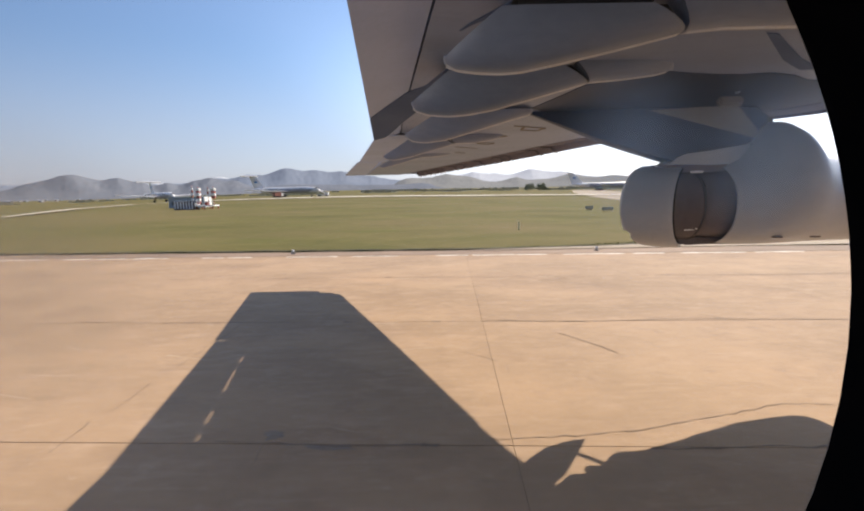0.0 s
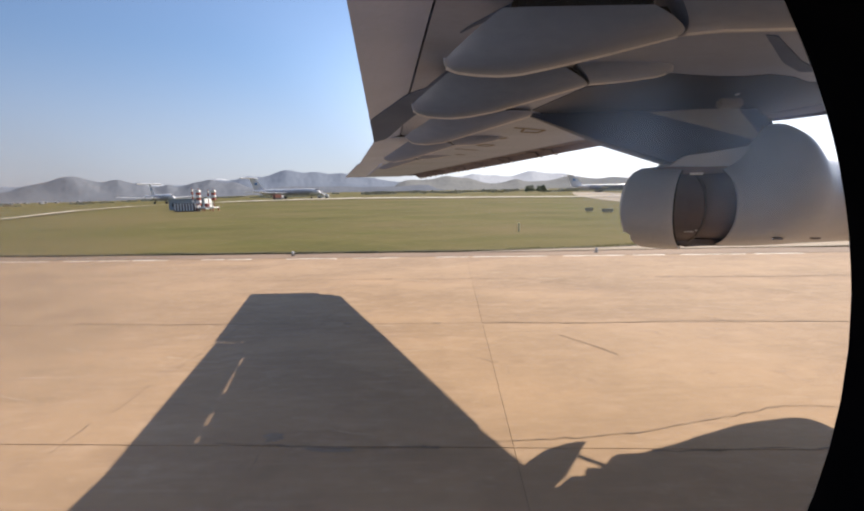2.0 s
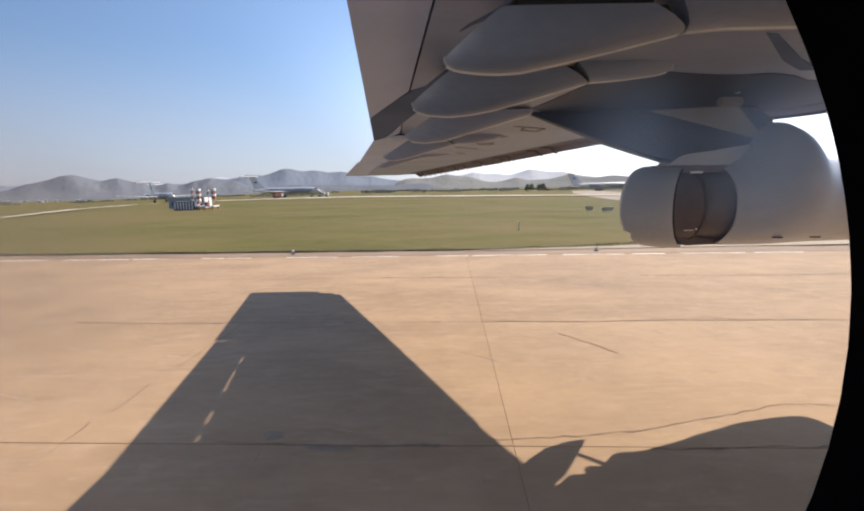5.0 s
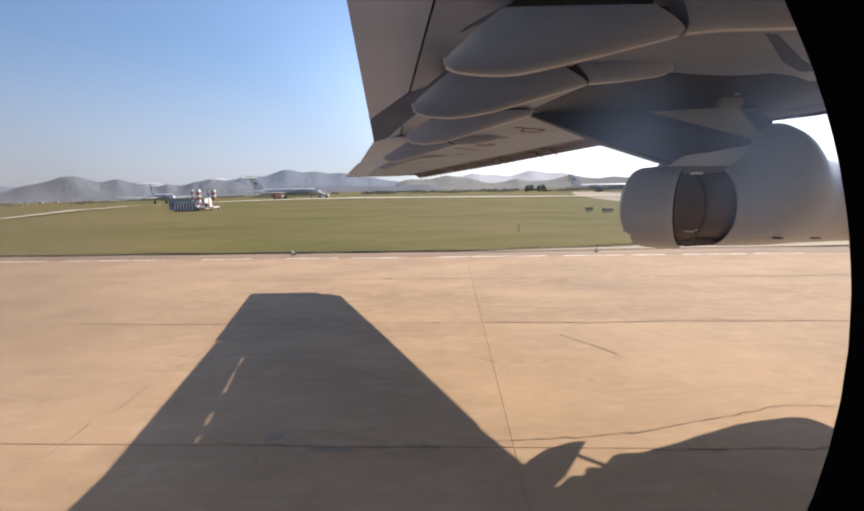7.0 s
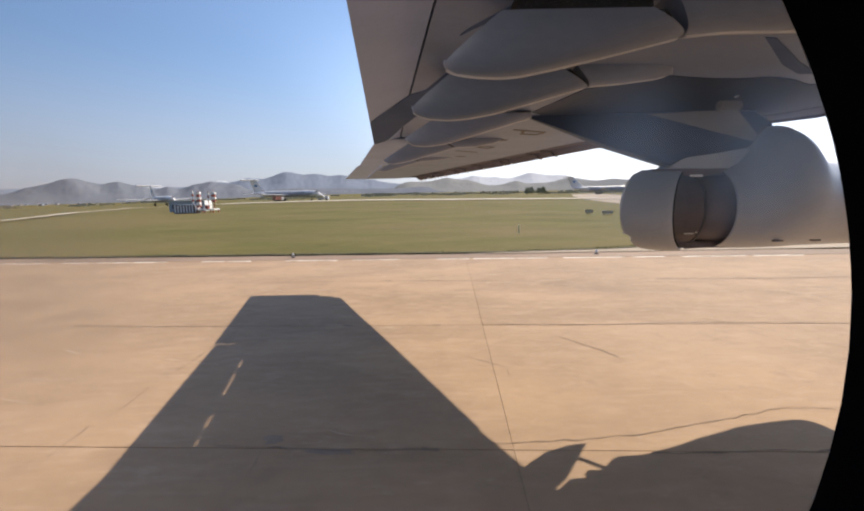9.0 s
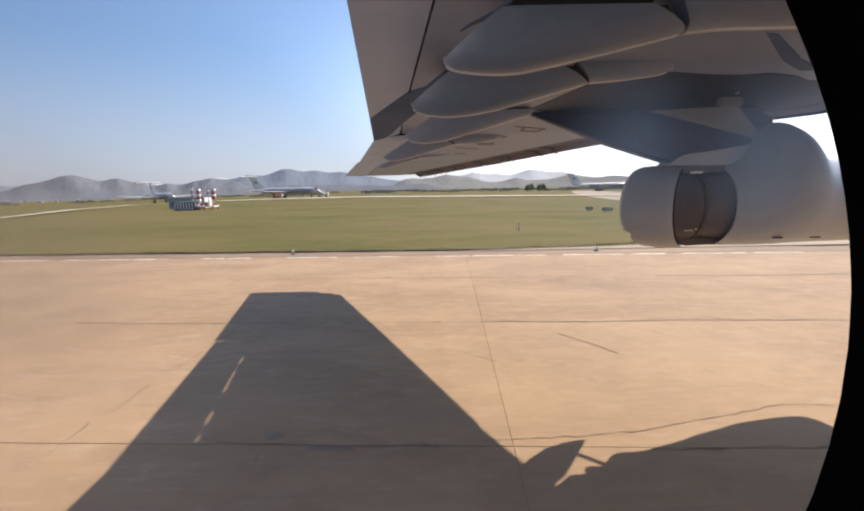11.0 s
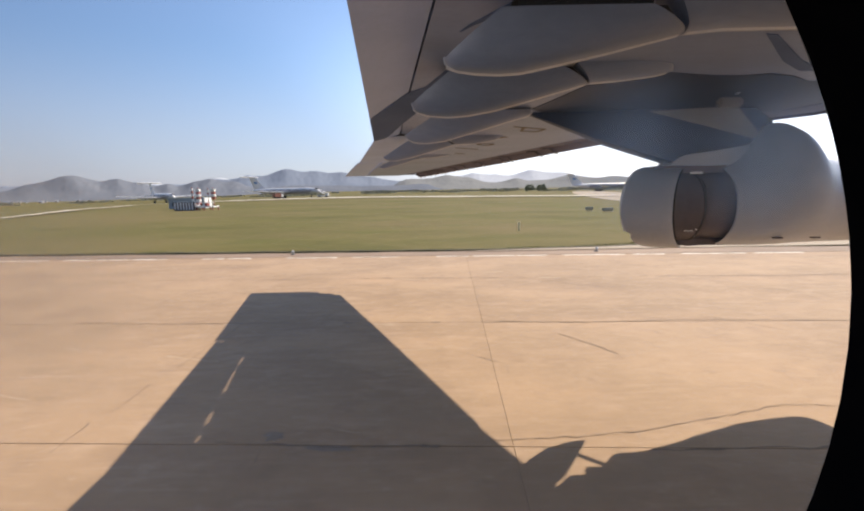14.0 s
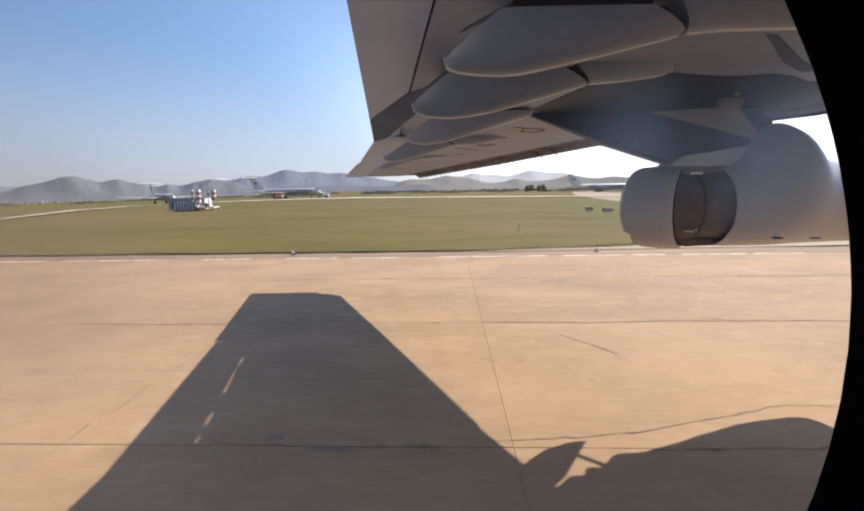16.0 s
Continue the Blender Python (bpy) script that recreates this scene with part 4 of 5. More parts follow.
# ---- parked jets across the field ----
def parked_jet(at, turn, length, label, stairs=False):
    """A four-engined jet with a T-tail, nose towards +x."""
    s = length / 44.0
    jet = thing("parked_jet", label, "airliner", (*at, ground_z(*at)), turn, "parked jets")
    zc, r = 3.6 * s, 1.55 * s
    rings = []
    for x, k, dz in ((-22, 0.10, 0.9), (-19, 0.42, 0.6), (-15, 0.78, 0.25), (-10, 0.97, 0.03), (-4, 1, 0), (8, 1, 0), (15, 1, 0), (18.5, 0.86, -0.08), (20.5, 0.62, -0.28), (21.6, 0.34, -0.5), (22, 0.05, -0.6)):
        rings.append(circle(x * s, 0, zc + dz * s, r * k, r * k, 28))
    body = part("fuselage", loft(rings), JET_WHITE, jet)
    part("belly", loft([[Vector((x * s, r * 1.012 * k * math.cos(a), zc + r * 1.012 * k * math.sin(a))) for a in [radians(q) for q in range(164, 377, 12)]] for x, k in ((-10, 0.97), (-4, 1), (15, 1), (18.2, 0.87))], closed=False), JET_GREY, body, "grey painted belly")
    for i in range(26):
        for side in (-1, 1):
            if i % 9 != 8:
                x = (-11.5 + i * 1.0) * s
                part("cabin_window", box(x, x + 0.34 * s, side * r * 0.955 - 0.06, side * r * 0.955 + 0.06, zc + 0.42 * s, zc + 0.80 * s), JET_GLASS, body, "", False)
    part("cockpit_window", box(19.2 * s, 20.5 * s, -0.95 * s, 0.95 * s, zc + 0.62 * s, zc + 1.05 * s, 0.08), JET_GLASS, body, "", False)
    for side in (-1, 1):
        wing = [[Vector((x * s, side * y * s, (z + t) * s)) for x, t in ((x0, 0), ((x0 + x1) / 2, k), (x1, 0), ((x0 + x1) / 2, -k))] for y, x0, x1, z, k in ((1.2, 5.0, -4.2, 2.9, 0.42), (9, -1.4, -5.6, 3.3, 0.24), (19, -8.0, -10.2, 3.9, 0.10))]
        part("wing", loft(wing), JET_WHITE, jet)
        stab = [[Vector((x * s, side * y * s, 11.2 * s + t * s)) for x, t in ((x0, 0), ((x0 + x1) / 2, 0.36), (x1, 0), ((x0 + x1) / 2, -0.30))] for y, x0, x1 in ((0.0, -20.2, -24.0), (6.0, -23.2, -25.2))]
        part("tailplane", loft(stab), JET_WHITE, jet)
        for off in (2.75, 4.15):
            e = [(-17.6, 0.42), (-17.0, 0.55), (-15, 0.62), (-12.8, 0.62), (-12.4, 0.55), (-12.45, 0.44), (-13.0, 0.40)]
            part("engine", loft([circle(x * s, side * off * s, zc + 0.25 * s, q * s, q * s, 20) for x, q in e]), JET_WHITE, jet)
        part("engine_pylon", box(-16.6 * s, -13.4 * s, min(side * 1.2, side * 2.5) * s, max(side * 1.2, side * 2.5) * s, zc + 0.13 * s, zc + 0.36 * s), JET_WHITE, jet, "", False)
        leg = part("gear_leg", rod((-3.2 * s, side * 2.6 * s, 2.6 * s), (-3.2 * s, side * 2.8 * s, 0.6 * s), 0.16 * s), DARK, jet)
        for dx in (-0.65, 0.65):
            part("wheel", loft([[Vector(((-3.2 + dx + q * math.cos(0.3927 * k)) * s, (side * 2.8 + d) * s, (0.6 + q * math.sin(0.3927 * k)) * s)) for k in range(16)] for d, q in ((-0.4, 0.5), (-0.3, 0.6), (0.3, 0.6), (0.4, 0.5))]), RUBBER, leg)
    fin = [[Vector((x * s, t * s, z * s)) for x, t in ((x0, 0), ((x0 + x1) / 2, k), (x1, 0), ((x0 + x1) / 2, -k))] for z, x0, x1, k in ((4.9, -13.5, -21.2, 0.30), (11.3, -20.2, -24.2, 0.14))]
    tail = part("fin", loft(fin), JET_WHITE, jet)
    part("fin_badge", box(-20.6 * s, -18.6 * s, -0.27 * s, 0.27 * s, 7.6 * s, 8.8 * s), BLUE, tail, "blue painted badge panel", False)
    nose = part("gear_leg", rod((16.5 * s, 0, 2.4 * s), (16.5 * s, 0, 0.45 * s), 0.13 * s), DARK, jet)
    part("wheel", loft([[Vector((16.5 * s + 0.45 * s * math.cos(0.3927 * k), d * s, 0.45 * s + 0.45 * s * math.sin(0.3927 * k))) for k in range(16)] for d in (-0.35, 0.35)]), RUBBER, nose)
    return jet


parked_jet((-86, 262), -23, 50, "white four-engined jet parked on the far apron")
parked_jet((-146, 240), -45, 44, "white jet parked nose towards the field")
parked_jet((117, 300), 3, 46, "white T-tailed jet parked beyond the far taxiway")


def boarding_stairs(at, turn):
    t = thing("boarding_stairs", "white mobile boarding stairs at the parked jet's nose", "boarding stairs", (*at, ground_z(*at)), turn)
    part("chassis", box(-3.2, 3.2, -1.0, 1.0, 0.5, 1.1, 0.05), JET_WHITE, t, "", False)
    part("cab", box(-3.2, -1.6, -0.95, 0.95, 1.1, 2.3, 0.12), JET_WHITE, t, "", False)
    flight = part("flight", loft([[Vector((x, y, z)) for x, z in ((-2.8, 1.2), (2.6, 3.6), (3.4, 3.6), (3.4, 3.4), (2.6, 3.35), (-2.5, 1.1))] for y in (-0.7, 0.7)]), JET_WHITE, t, "", False)
    for k in range(12):
        part("tread", box(-2.6 + k * 0.44, -2.3 + k * 0.44, -0.66, 0.66, 1.28 + k * 0.195, 1.32 + k * 0.195), WHITE, flight, "", False)
    for y in (-0.7, 0.7):
        part("handrail", rod((-2.8, y, 2.1), (2.6, y, 4.5), 0.05), WHITE, flight)
        part("handrail", rod((2.6, y, 4.5), (3.4, y, 4.5), 0.05), WHITE, flight)
        part("strut", rod((2.4, y, 1.0), (2.6, y, 3.4), 0.06), JET_WHITE, t)
        for x in (-2.2, 2.2):
            part("wheel", loft([[Vector((x + 0.5 * math.cos(0.3927 * k), y * 1.35 + d, 0.5 + 0.5 * math.sin(0.3927 * k))) for k in range(16)] for d in (-0.12, 0.12)]), RUBBER, t)


boarding_stairs((-60.5, 248.5), 165)


def service_truck(at, turn):
    t = thing("service_truck", "red and white service truck under the parked jet's wing", "truck", (*at, ground_z(*at)), turn)
    part("cab", box(1.4, 3.2, -1.1, 1.1, 0.7, 2.6, 0.12), WHITE, t, "", False)
    part("windscreen", box(3.15, 3.23, -0.95, 0.95, 1.6, 2.4), JET_GLASS, t, "", False)
    part("cargo_body", box(-3.2, 1.3, -1.15, 1.15, 0.9, 2.9, 0.06), RED, t, "", False)
    part("chassis", box(-3.1, 3.1, -0.9, 0.9, 0.5, 0.88), DARK, t, "", False)
    for x in (-2.2, 2.2):
        for y in (-1.0, 1.0):
            part("wheel", loft([[Vector((x + 0.5 * math.cos(0.3927 * k), y + d, 0.5 + 0.5 * math.sin(0.3927 * k))) for k in range(16)] for d in (-0.14, 0.14)]), RUBBER, t)


service_truck((-87, 252), 62)

# ---- red and white navigation station in the grass ----
GX, GY = -41.8, 77.0
STATION_RED = material("red station paint", (0.30, 0.075, 0.055), (0.42, 0.12, 0.085), 0.55, 1, 10, 0.05)
STATION_DARK = material("dark plum station wall", (0.075, 0.055, 0.062), (0.115, 0.085, 0.092), 0.7, 1, 10, 0.05)
station = thing("navigation_station", "striped airfield antenna station with red and white masts in the grass", "antenna station", (GX, GY, ground_z(GX, GY)), 0)
station.scale = (0.84, 0.84, 0.84)
cabin = part("cabin", box(-3.0, 1.2, -1.3, 1.1, -0.15, 1.62, 0.03), STATION_DARK, station, "dark plum cabin wall", False)
for k in range(7):
    x = -2.85 + k * 0.59
    part("white_stripe", box(x, x + 0.27, -1.36, -1.295, 0.1, 1.58), WHITE, cabin, "", False)
for k in range(4):
    y = -1.1 + k * 0.58
    part("white_stripe", box(1.195, 1.26, y, y + 0.26, 0.1, 1.58), WHITE, cabin, "", False)
part("roof", box(-3.15, 1.35, -1.45, 1.25, 1.62, 1.74, 0.03), SHED, cabin, "", False)
deck = part("platform", box(1.4, 5.1, -1.2, 1.4, 0.55, 0.80, 0.03), WHITE, station, "", False)
for x in (1.6, 3.2, 4.9):
    for y in (-1.05, 1.25):
        part("leg", box(x - 0.08, x + 0.08, y - 0.08, y + 0.08, -0.15, 0.56), STATION_RED, deck, "", False)
for x in (1.5, 2.2, 2.9, 4.3, 5.0):
    part("rail_post", rod((x, -1.1, 0.78), (x, -1.1, 1.55), 0.05, 6), WHITE, deck)
part("rail", rod((1.45, -1.1, 1.55), (5.05, -1.1, 1.55), 0.05, 6), WHITE, deck)
part("crate", box(3.2, 3.7, -0.9, 0.2, 0.79, 1.5, 0.05), STATION_RED, deck, "", False)
# masts: a slim one and a stout one in each of two clusters
for n, (x, y, foot, base, blocks, q) in enumerate(((0.62, -0.5, 1.74, 1.80, 5, 0.21), (1.70, -0.2, 0.80, 1.15, 6, 0.42), (1.15, 0.6, 1.74, 1.80, 4, 0.24), (3.80, -0.4, 0.80, 2.50, 3, 0.20), (4.70, 0.0, 0.80, 2.15, 4, 0.44))):
    mast = part("mast", rod((x, y, foot - 0.02), (x, y, base + blocks * 0.53 + 0.35), 0.055, 8), STATION_RED, station)
    for k in range(blocks):
        z, white = base + k * 0.53, (k + blocks) % 2 == 1
        w = q if white else q * 0.86
        part("mast_block", box(x - w, x + w, y - w, y + w, z, z + 0.51, 0.10), WHITE if white else STATION_RED, mast, "", False)

shed = thing("equipment_shed", "low grey-blue equipment shed with dark windows and a white end wall", "shed", (GX - 8.4, GY + 15.0, ground_z(GX - 8.4, GY + 15.0)), 0)
walls = part("wall", box(-3.6, 3.6, -1.5, 1.5, -0.2, 2.0, 0.02), SHED, shed, "", False)
part("roof", box(-3.75, 3.75, -1.65, 1.65, 2.0, 2.2, 0.03), SHED, shed, "", False)
for x in (-2.9, -2.3, -0.6, 0.6, 2.2, 2.95):
    part("window", box(x, x + 0.42, -1.54, -1.49, 0.55, 1.4), JET_GLASS, walls, "", False)
part("end_wall", box(3.605, 3.80, -1.5, 1.5, -0.2, 2.1), WHITE, shed, "white painted end wall", False)


# ---- taxiway signs, posts and lamps ----
SIGN = material("weathered sign back", (0.32, 0.29, 0.23), (0.42, 0.39, 0.31), 0.7, 2, 14, 0.05)


def taxi_sign(at, width, turn):
    t = thing("taxiway_sign", "low dark taxiway sign board seen from behind", "sign", (*at, ground_z(*at)), turn, "taxiway signs")
    part("board", box(-width / 2, width / 2, -0.08, 0.08, 0.14, 0.47, 0.02), SIGN, t, "", False)
    for k in range(3):
        x = -width / 2 + 0.2 + k * (width - 0.4) / 2
        part("foot", rod((x, 0, -0.12), (x, 0, 0.17), 0.035), DARK, t)


taxi_sign((17.0, 47.3), 0.85, 4)
taxi_sign((17.9, 44.6), 1.15, 4)


def marker_post(at, tall, mat, label):
    t = thing("marker_post", label, "post", (*at, ground_z(*at)), 0, "marker posts")
    part("post", rod((0, 0, -0.12), (0, 0, tall), 0.055, 12), mat, t)
    part("cap", rod((0, 0, tall), (0, 0, tall + 0.04), 0.07, 12), mat, t)


marker_post((5.4, 27.0), 0.44, material("weathered post paint", (0.55, 0.50, 0.30), (0.72, 0.66, 0.42), 0.7, 3, 20, 0.05), "short weathered pale marker post in the grass")


def edge_light(x):
    t = thing("runway_light", "small pale runway edge light on a short stem", "light", (*along(x, 17.45), 0.006), 0, "runway edge lights")
    part("base", rod((0, 0, 0.003), (0, 0, 0.03), 0.09, 16), DARK, t)
    part("stem", rod((0, 0, 0.03), (0, 0, 0.10), 0.025), SIGN, t)
    part("lens", rod((0, 0, 0.10), (0, 0, 0.17), 0.055, 14, None, 0.035), WHITE, t)


edge_light(-6.4)
edge_light(5.8)


# ---- trees and far woods ----
def tree(at, tall, seed, label):
    rnd = random.Random(seed)
    t = thing("tree", label, "tree", (*at, ground_z(*at)), 0, "trees at the taxiway")
    bm = rod((0, 0, -0.3), (0, 0, tall * 0.5), 0.16, 8, None, 0.08)
    clumps = []
    for k in range(9):
        a, h = rnd.uniform(0, 6.28), rnd.uniform(0.3, 0.85) * tall
        q = rnd.uniform(0.15, 0.55) * tall * (1.1 - h / tall)
        p = Vector((q * math.cos(a) * 1.4, q * math.sin(a) * 1.4, h))
        rod((0, 0, h * 0.5), p, 0.06, 5, bm, 0.02)
        clumps.append((p, rnd.uniform(0.16, 0.26) * tall))
    part("trunk", bm, BARK, t)
    vs, fs = [], []
    for p, r in clumps:
        for k in range(90):
            d = Vector((rnd.gauss(0, 1), rnd.gauss(0, 1), rnd.gauss(0, 0.8))).normalized() * r * rnd.uniform(0.5, 1.1)
            c, u, v = p + d, Vector((rnd.gauss(0, 1), rnd.gauss(0, 1), rnd.gauss(0, 1))).normalized() * 0.42, Vector((rnd.gauss(0, 1), rnd.gauss(0, 1), rnd.gauss(0, 1))).normalized() * 0.42
            i = len(vs)
            vs += [c - u, c + v, c + u]
            fs.append((i, i + 1, i + 2))
    me = bpy.data.meshes.new("crown")
    me.from_pydata(vs, [], fs)
    me.materials.append(LEAF)
    crown = new("crown", me)
    crown.parent = t


for k, (x, y, h) in enumerate(((77, 352, 5.6), (81, 360, 6.6), (85.5, 350, 5.2), (89.5, 356, 6.4), (93, 362, 4.8))):
    tree((x, y), h, k + 3, "dense grey-green roadside tree beside the taxiway")

random.seed(11)
vs, fs = [], []
for k in range(2600):
    a = radians(random.uniform(-50, 48))
    d = random.choice((420, 470, 540, 640, 800)) * random.uniform(0.97, 1.06)
    if noise.noise((math.degrees(a) * 0.25, d * 0.01, 0)) < (0.02 if a > -0.15 else 0.22):
        continue
    x, y = d * math.sin(a), d * math.cos(a)
    z0, h = ground_z(x, y), random.uniform(0.5, 1.7) * d / 600
    for j in range(7):
        c = Vector((x + random.gauss(0, 2.2), y + random.gauss(0, 2), z0 + random.uniform(0.1, 1.0) * h))
        i = len(vs)
        w = random.uniform(0.5, 1.3) * d / 600
        vs += [c + Vector((-w, random.uniform(-1, 1), -w * 0.5)), c + Vector((w, random.uniform(-1, 1), -w * 0.4)), c + Vector((random.uniform(-w, w) * 0.5, random.uniform(-1, 1), w))]
        fs.append((i, i + 1, i + 2))
me = bpy.data.meshes.new("far_woods")
me.from_pydata(vs, [], fs)
# Distance haze is mixed into the hedge colour.
me.materials.append(material("far hedge green paled for haze", (0.27, 0.27, 0.21), (0.36, 0.355, 0.27), 0.95, 0.02, 0.4, 0, spec=0.1))
tagged(new("far_woods", me), "green hedges and scrub beyond the airfield, paled for haze", "woods", kind="stuff")


def far_house(at, w, d, h, turn):
    t = thing("house", "small pale village house at the foot of the hills", "house", (*at, ground_z(*at)), turn, "village houses")
    wall = part("wall", box(-w / 2, w / 2, -d / 2, d / 2, -1, h), JET_GREY, t, "", False)
    part("roof", loft([[Vector((x, -d / 2 - 0.4, h)), Vector((x, 0, h + d * 0.28)), Vector((x, d / 2 + 0.4, h))] for x in (-w / 2 - 0.4, w / 2 + 0.4)]), SHED, t, "", False)
    for k in range(3):
        x = -w / 2 + w * (k + 0.5) / 3
        part("window", box(x - 0.5, x + 0.5, -d / 2 - 0.06, -d / 2 + 0.05, h * 0.35, h * 0.7), JET_GLASS, wall, "", False)


random.seed(21)
for k in range(11):
    a, d = radians(random.uniform(-45, -42.5) if k < 7 else random.uniform(-41.5, -38.5)), random.uniform(760, 1280)
    far_house((d * math.sin(a), d * math.cos(a)), random.uniform(3.5, 6), random.uniform(3, 4.5), random.uniform(1.6, 2.4), random.uniform(-30, 30))

# ---- grass blades along the near verge ----
random.seed(8)
vs, fs = [], []
for k in range(14000):
    f = random.random() ** 2.5
    x, y = verge_point(random.uniform(-31, 14))
    x, y = x - 0.25 * (y > 18.4) * (1 + 4 * f), y + 0.06 + f * 0.7
    h = (0.02 + 0.05 * random.random()) * 0.8 * (1.0 + 0.6 * noise.noise((x * 0.5, y * 0.5, 0)))
    a, lean = random.uniform(0, 6.28), random.uniform(-0.05, 0.05)
    w = random.uniform(0.010, 0.028)
    i = len(vs)
    vs += [(x - w * math.cos(a), y - w * math.sin(a), -0.06), (x + w * math.cos(a), y + w * math.sin(a), -0.06), (x + lean, y + lean, h)]
    fs.append((i, i + 1, i + 2))
me = bpy.data.meshes.new("grass")
me.from_pydata(vs, [], fs)
me.materials.append(BLADES)
tagged(new("grass", me), "short olive-green grass blades along the verge", "grass", kind="stuff")

# ---- stains, cracks and repairs in the concrete ----
def crack(points, width, seed, name="crack", mat=None, z=0.004):
    """A wandering thin line in the paving."""
    rnd = random.Random(seed)
    bm = bmesh.new()
    prev = None
    for (xa, ya), (xb, yb) in zip(points, points[1:]):
        n = max(3, int(math.hypot(xb - xa, yb - ya) / 0.12))
        for k in range(n):
            f = k / n
            x, y = xa + (xb - xa) * f + rnd.gauss(0, 0.012), ya + (yb - ya) * f + rnd.gauss(0, 0.012)
            w = width * rnd.uniform(0.2, 1.0)
            cur = (bm.verts.new((x - w * 0.4, y - w, z)), bm.verts.new((x + w * 0.4, y + w, z)))
            if prev:
                bm.faces.new((prev[0], cur[0], cur[1], prev[1]))
            prev = cur
    return part(name, bm, mat or FILLER, runway, "", False)


crack([(1.9, 3.95), (3.2, 4.02), (4.4, 3.94)], 0.018, 1)
crack([(-7.5, 8.2), (-5.5, 8.05), (-3.0, 8.12)], 0.016, 5)
crack([(0.9, 8.15), (2.5, 8.05), (4.4, 8.2), (7.5, 8.1)], 0.016, 6)
crack([(-2.4, 4.03), (-1.1, 3.97), (-0.2, 4.02)], 0.013, 7)
crack([(-1.9, 4.0), (-1.85, 3.6), (-2.0, 3.2)], 0.010, 8)
crack([(2.0, 12.4), (3.5, 11.2), (6.0, 10.8)], 0.012, 9)
crack([(-5.2, 12.38), (-2, 12.45), (1.5, 12.36)], 0.02, 10)
crack([(6.5, 12.4), (9, 12.3), (12, 12.45)], 0.02, 12)
crack([(0.4, 4.10), (1.0, 4.15), (2.1, 4.33), (3.0, 4.62), (3.8, 4.88), (4.5, 4.84), (5.6, 5.0)], 0.008, 13)
for k, (a, b) in enumerate(((3.8, 4.5), (4.65, 5.5), (5.9, 7.1), (7.2, 8.0))):
    crack([(-3.98, a), (-4.0, (a + b) / 2), (-4.05, b)], 0.013 + 0.002 * k, 14 + k)


def blot(x, y, rx, ry, seed, mat, z=0.003):
    """A flat stain with a ragged outline."""
    bm = bmesh.new()
    vs = []
    for k in range(40):
        a = 2 * math.pi * k / 40
        q = 1 + 0.5 * noise.fractal((math.cos(a) * 1.2 + seed * 7, math.sin(a) * 1.2, 0), 1.0, 2.0, 4)
        vs.append(bm.verts.new((x + rx * q * math.cos(a), y + ry * q * math.sin(a), z)))
    bm.faces.new(vs)
    return part("stain", bm, mat, runway, "", False)


PALE = material("pale scuffed concrete", (0.36, 0.285, 0.20), (0.48, 0.40, 0.31), 0.9, 3.0, 25.0, 0.05)
rnd = random.Random(31)
for k in range(26):
    x, y = rnd.uniform(-9, 13), rnd.uniform(4.2, 15.5)
    n, q = rnd.uniform(0.25, 1.3), rnd.uniform(-0.5, 0.25)
    crack([(x, y), (x + n * 0.5, y + q * n * 0.5), (x + n, y + q * n * 0.8)], rnd.uniform(0.008, 0.02) * (y / 8), 40 + k, "scuff", PALE, 0.0045)
for k in range(9):
    x, j = rnd.uniform(-8, 12), rnd.choice((4.0, 8.1, 12.4))
    crack([(x, j), (x + rnd.uniform(0.2, 0.6), j + rnd.uniform(-0.03, 0.03))], 0.035, 80 + k, "joint_spall")
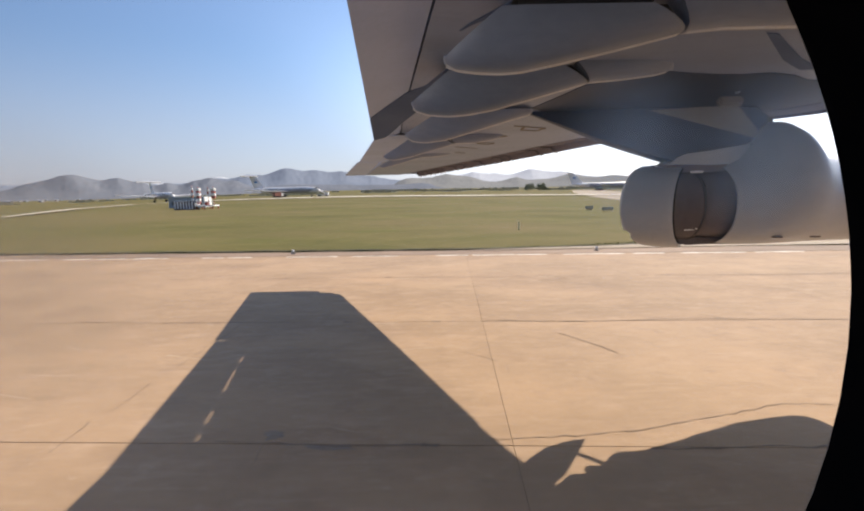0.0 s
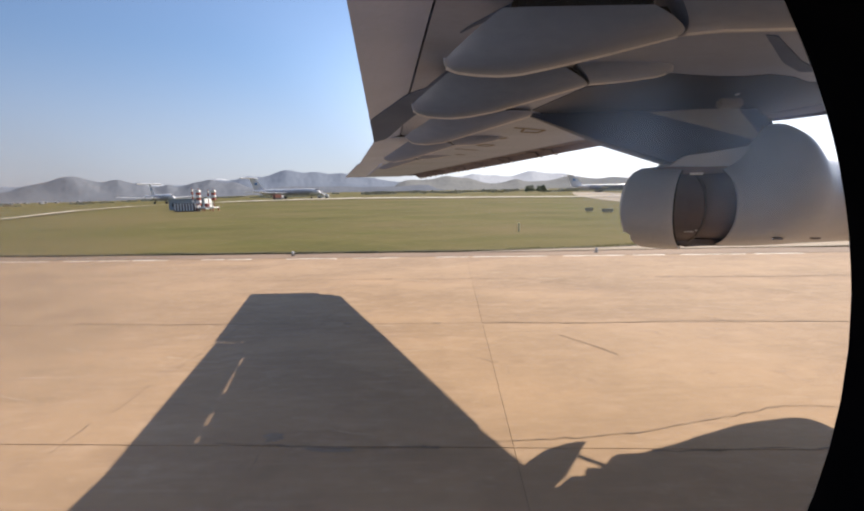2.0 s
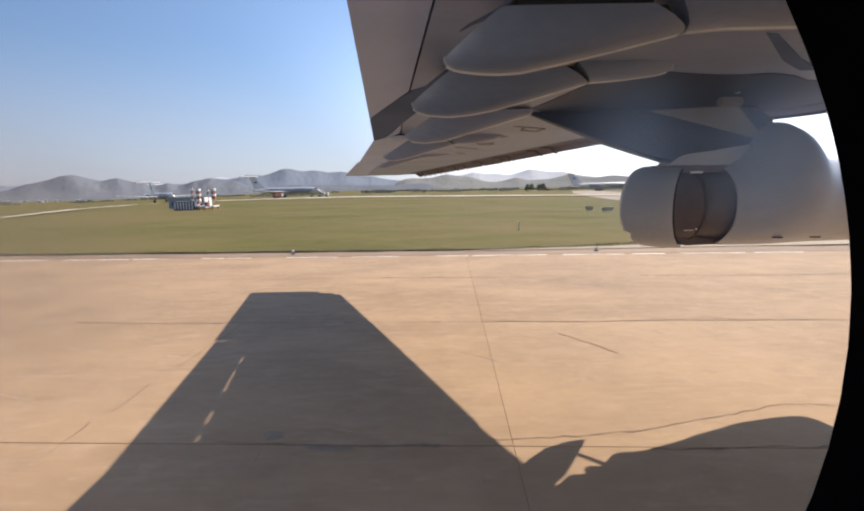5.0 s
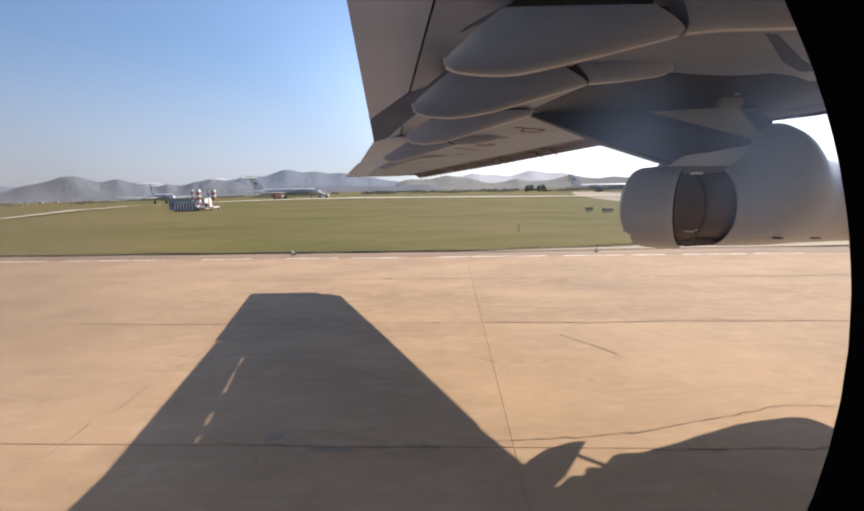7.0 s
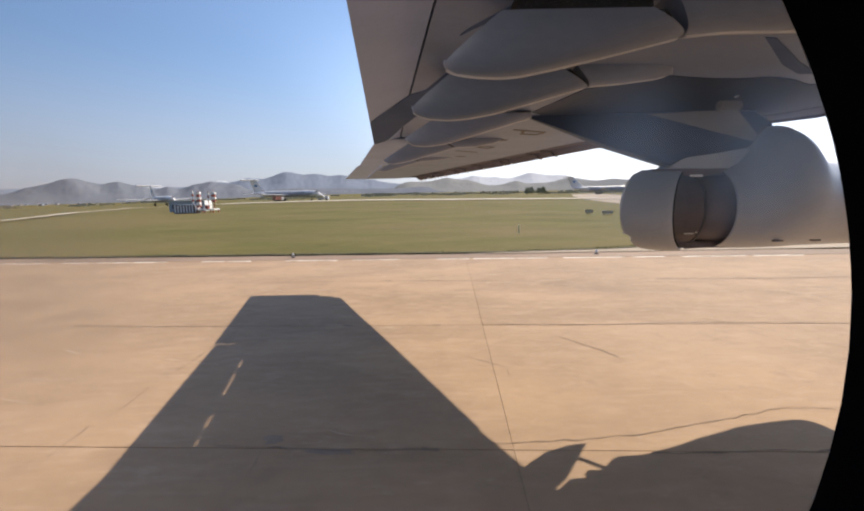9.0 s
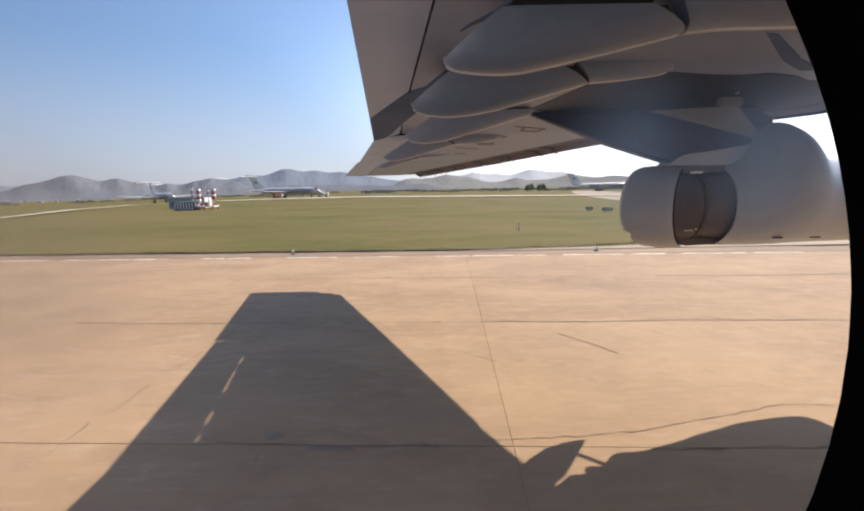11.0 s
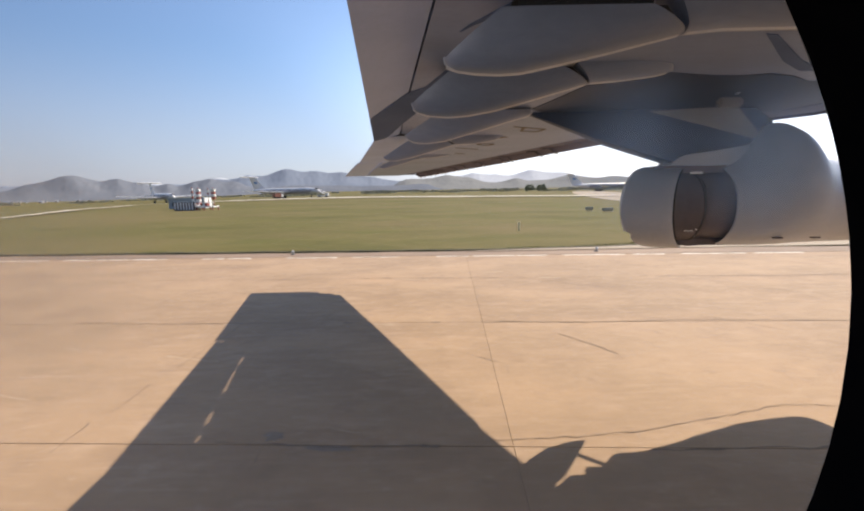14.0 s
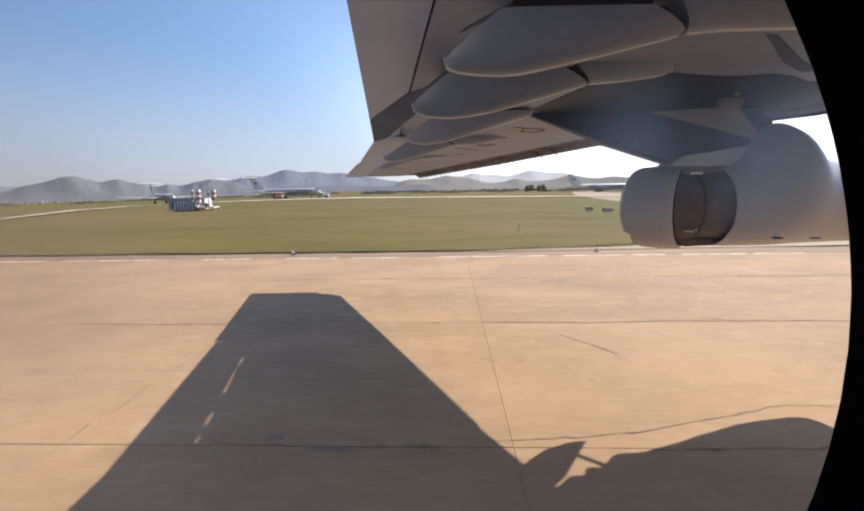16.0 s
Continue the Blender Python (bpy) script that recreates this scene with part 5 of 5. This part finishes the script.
for k in range(7):
    x, y = rnd.uniform(-7, 11), rnd.uniform(4.5, 14)
    crack([(x, y), (x + rnd.uniform(0.2, 0.7), y - rnd.uniform(0.1, 0.6)), (x + rnd.uniform(0.6, 1.2), y - rnd.uniform(0.5, 1.2))], 0.010, 100 + k)


blot(-1.85, 4.15, 0.10, 0.10, 1, STAIN)
blot(-1.2, 3.95, 0.25, 0.05, 2, STAIN)

# the curved lead-off line painted towards the taxiway
def lead_x(u):
    return 5.2 + 12.5 * u, 3.9 + 12.6 * u ** 1.7


bm = bmesh.new()
prev = None
for k in range(61):
    (x, y), (x2, y2) = lead_x(k / 60), lead_x(k / 60 + 0.01)
    w = Vector((x2 - x, y2 - y, 0)).normalized() * 0.045
    cur = (bm.verts.new((x + w.y, y - w.x, 0.005)), bm.verts.new((x - w.y, y + w.x, 0.005)))
    if prev:
        bm.faces.new((prev[0], cur[0], cur[1], prev[1]))
    prev = cur
part("lead_off_line", bm, PAINT_YELLOW, runway, "worn yellow painted line", False)

# ---- the slabs of the runway ----
random.seed(3)
XS = [-51.9 + 7.5 * k for k in range(15)]
YS = [-16.4, -12.3, -8.2, -4.1, 0.0, 4.0, 8.1, 12.4, 16.7]
kinds = {}
for i in range(14):
    for j in range(8):
        w, d = 7.5, round(YS[j + 1] - YS[j], 3)
        if d not in kinds:
            g, h = 0.0038, 0.0022
            bm = bmesh.new()
            lo = [bm.verts.new(p) for p in ((h, g, -0.05), (w - h, g, -0.05), (w - h, d - g, -0.05), (h, d - g, -0.05))]
            mid = [bm.verts.new(p) for p in ((h, g, -0.004), (w - h, g, -0.004), (w - h, d - g, -0.004), (h, d - g, -0.004))]
            e, k = g + 0.004, h + 0.003
            up = [bm.verts.new(p) for p in ((k, e, 0), (w - k, e, 0), (w - k, d - e, 0), (k, d - e, 0))]
            for a, b in ((lo, mid), (mid, up)):
                for k in range(4):
                    bm.faces.new((a[k], a[(k + 1) % 4], b[(k + 1) % 4], b[k]))
            bm.faces.new(up)
            kinds[d] = mesh_of(bm, "slab", CONCRETE)
        ob = new("slab", kinds[d])
        ob.parent = runway
        ob.location = (XS[i], YS[j], random.uniform(-0.002, 0.001))
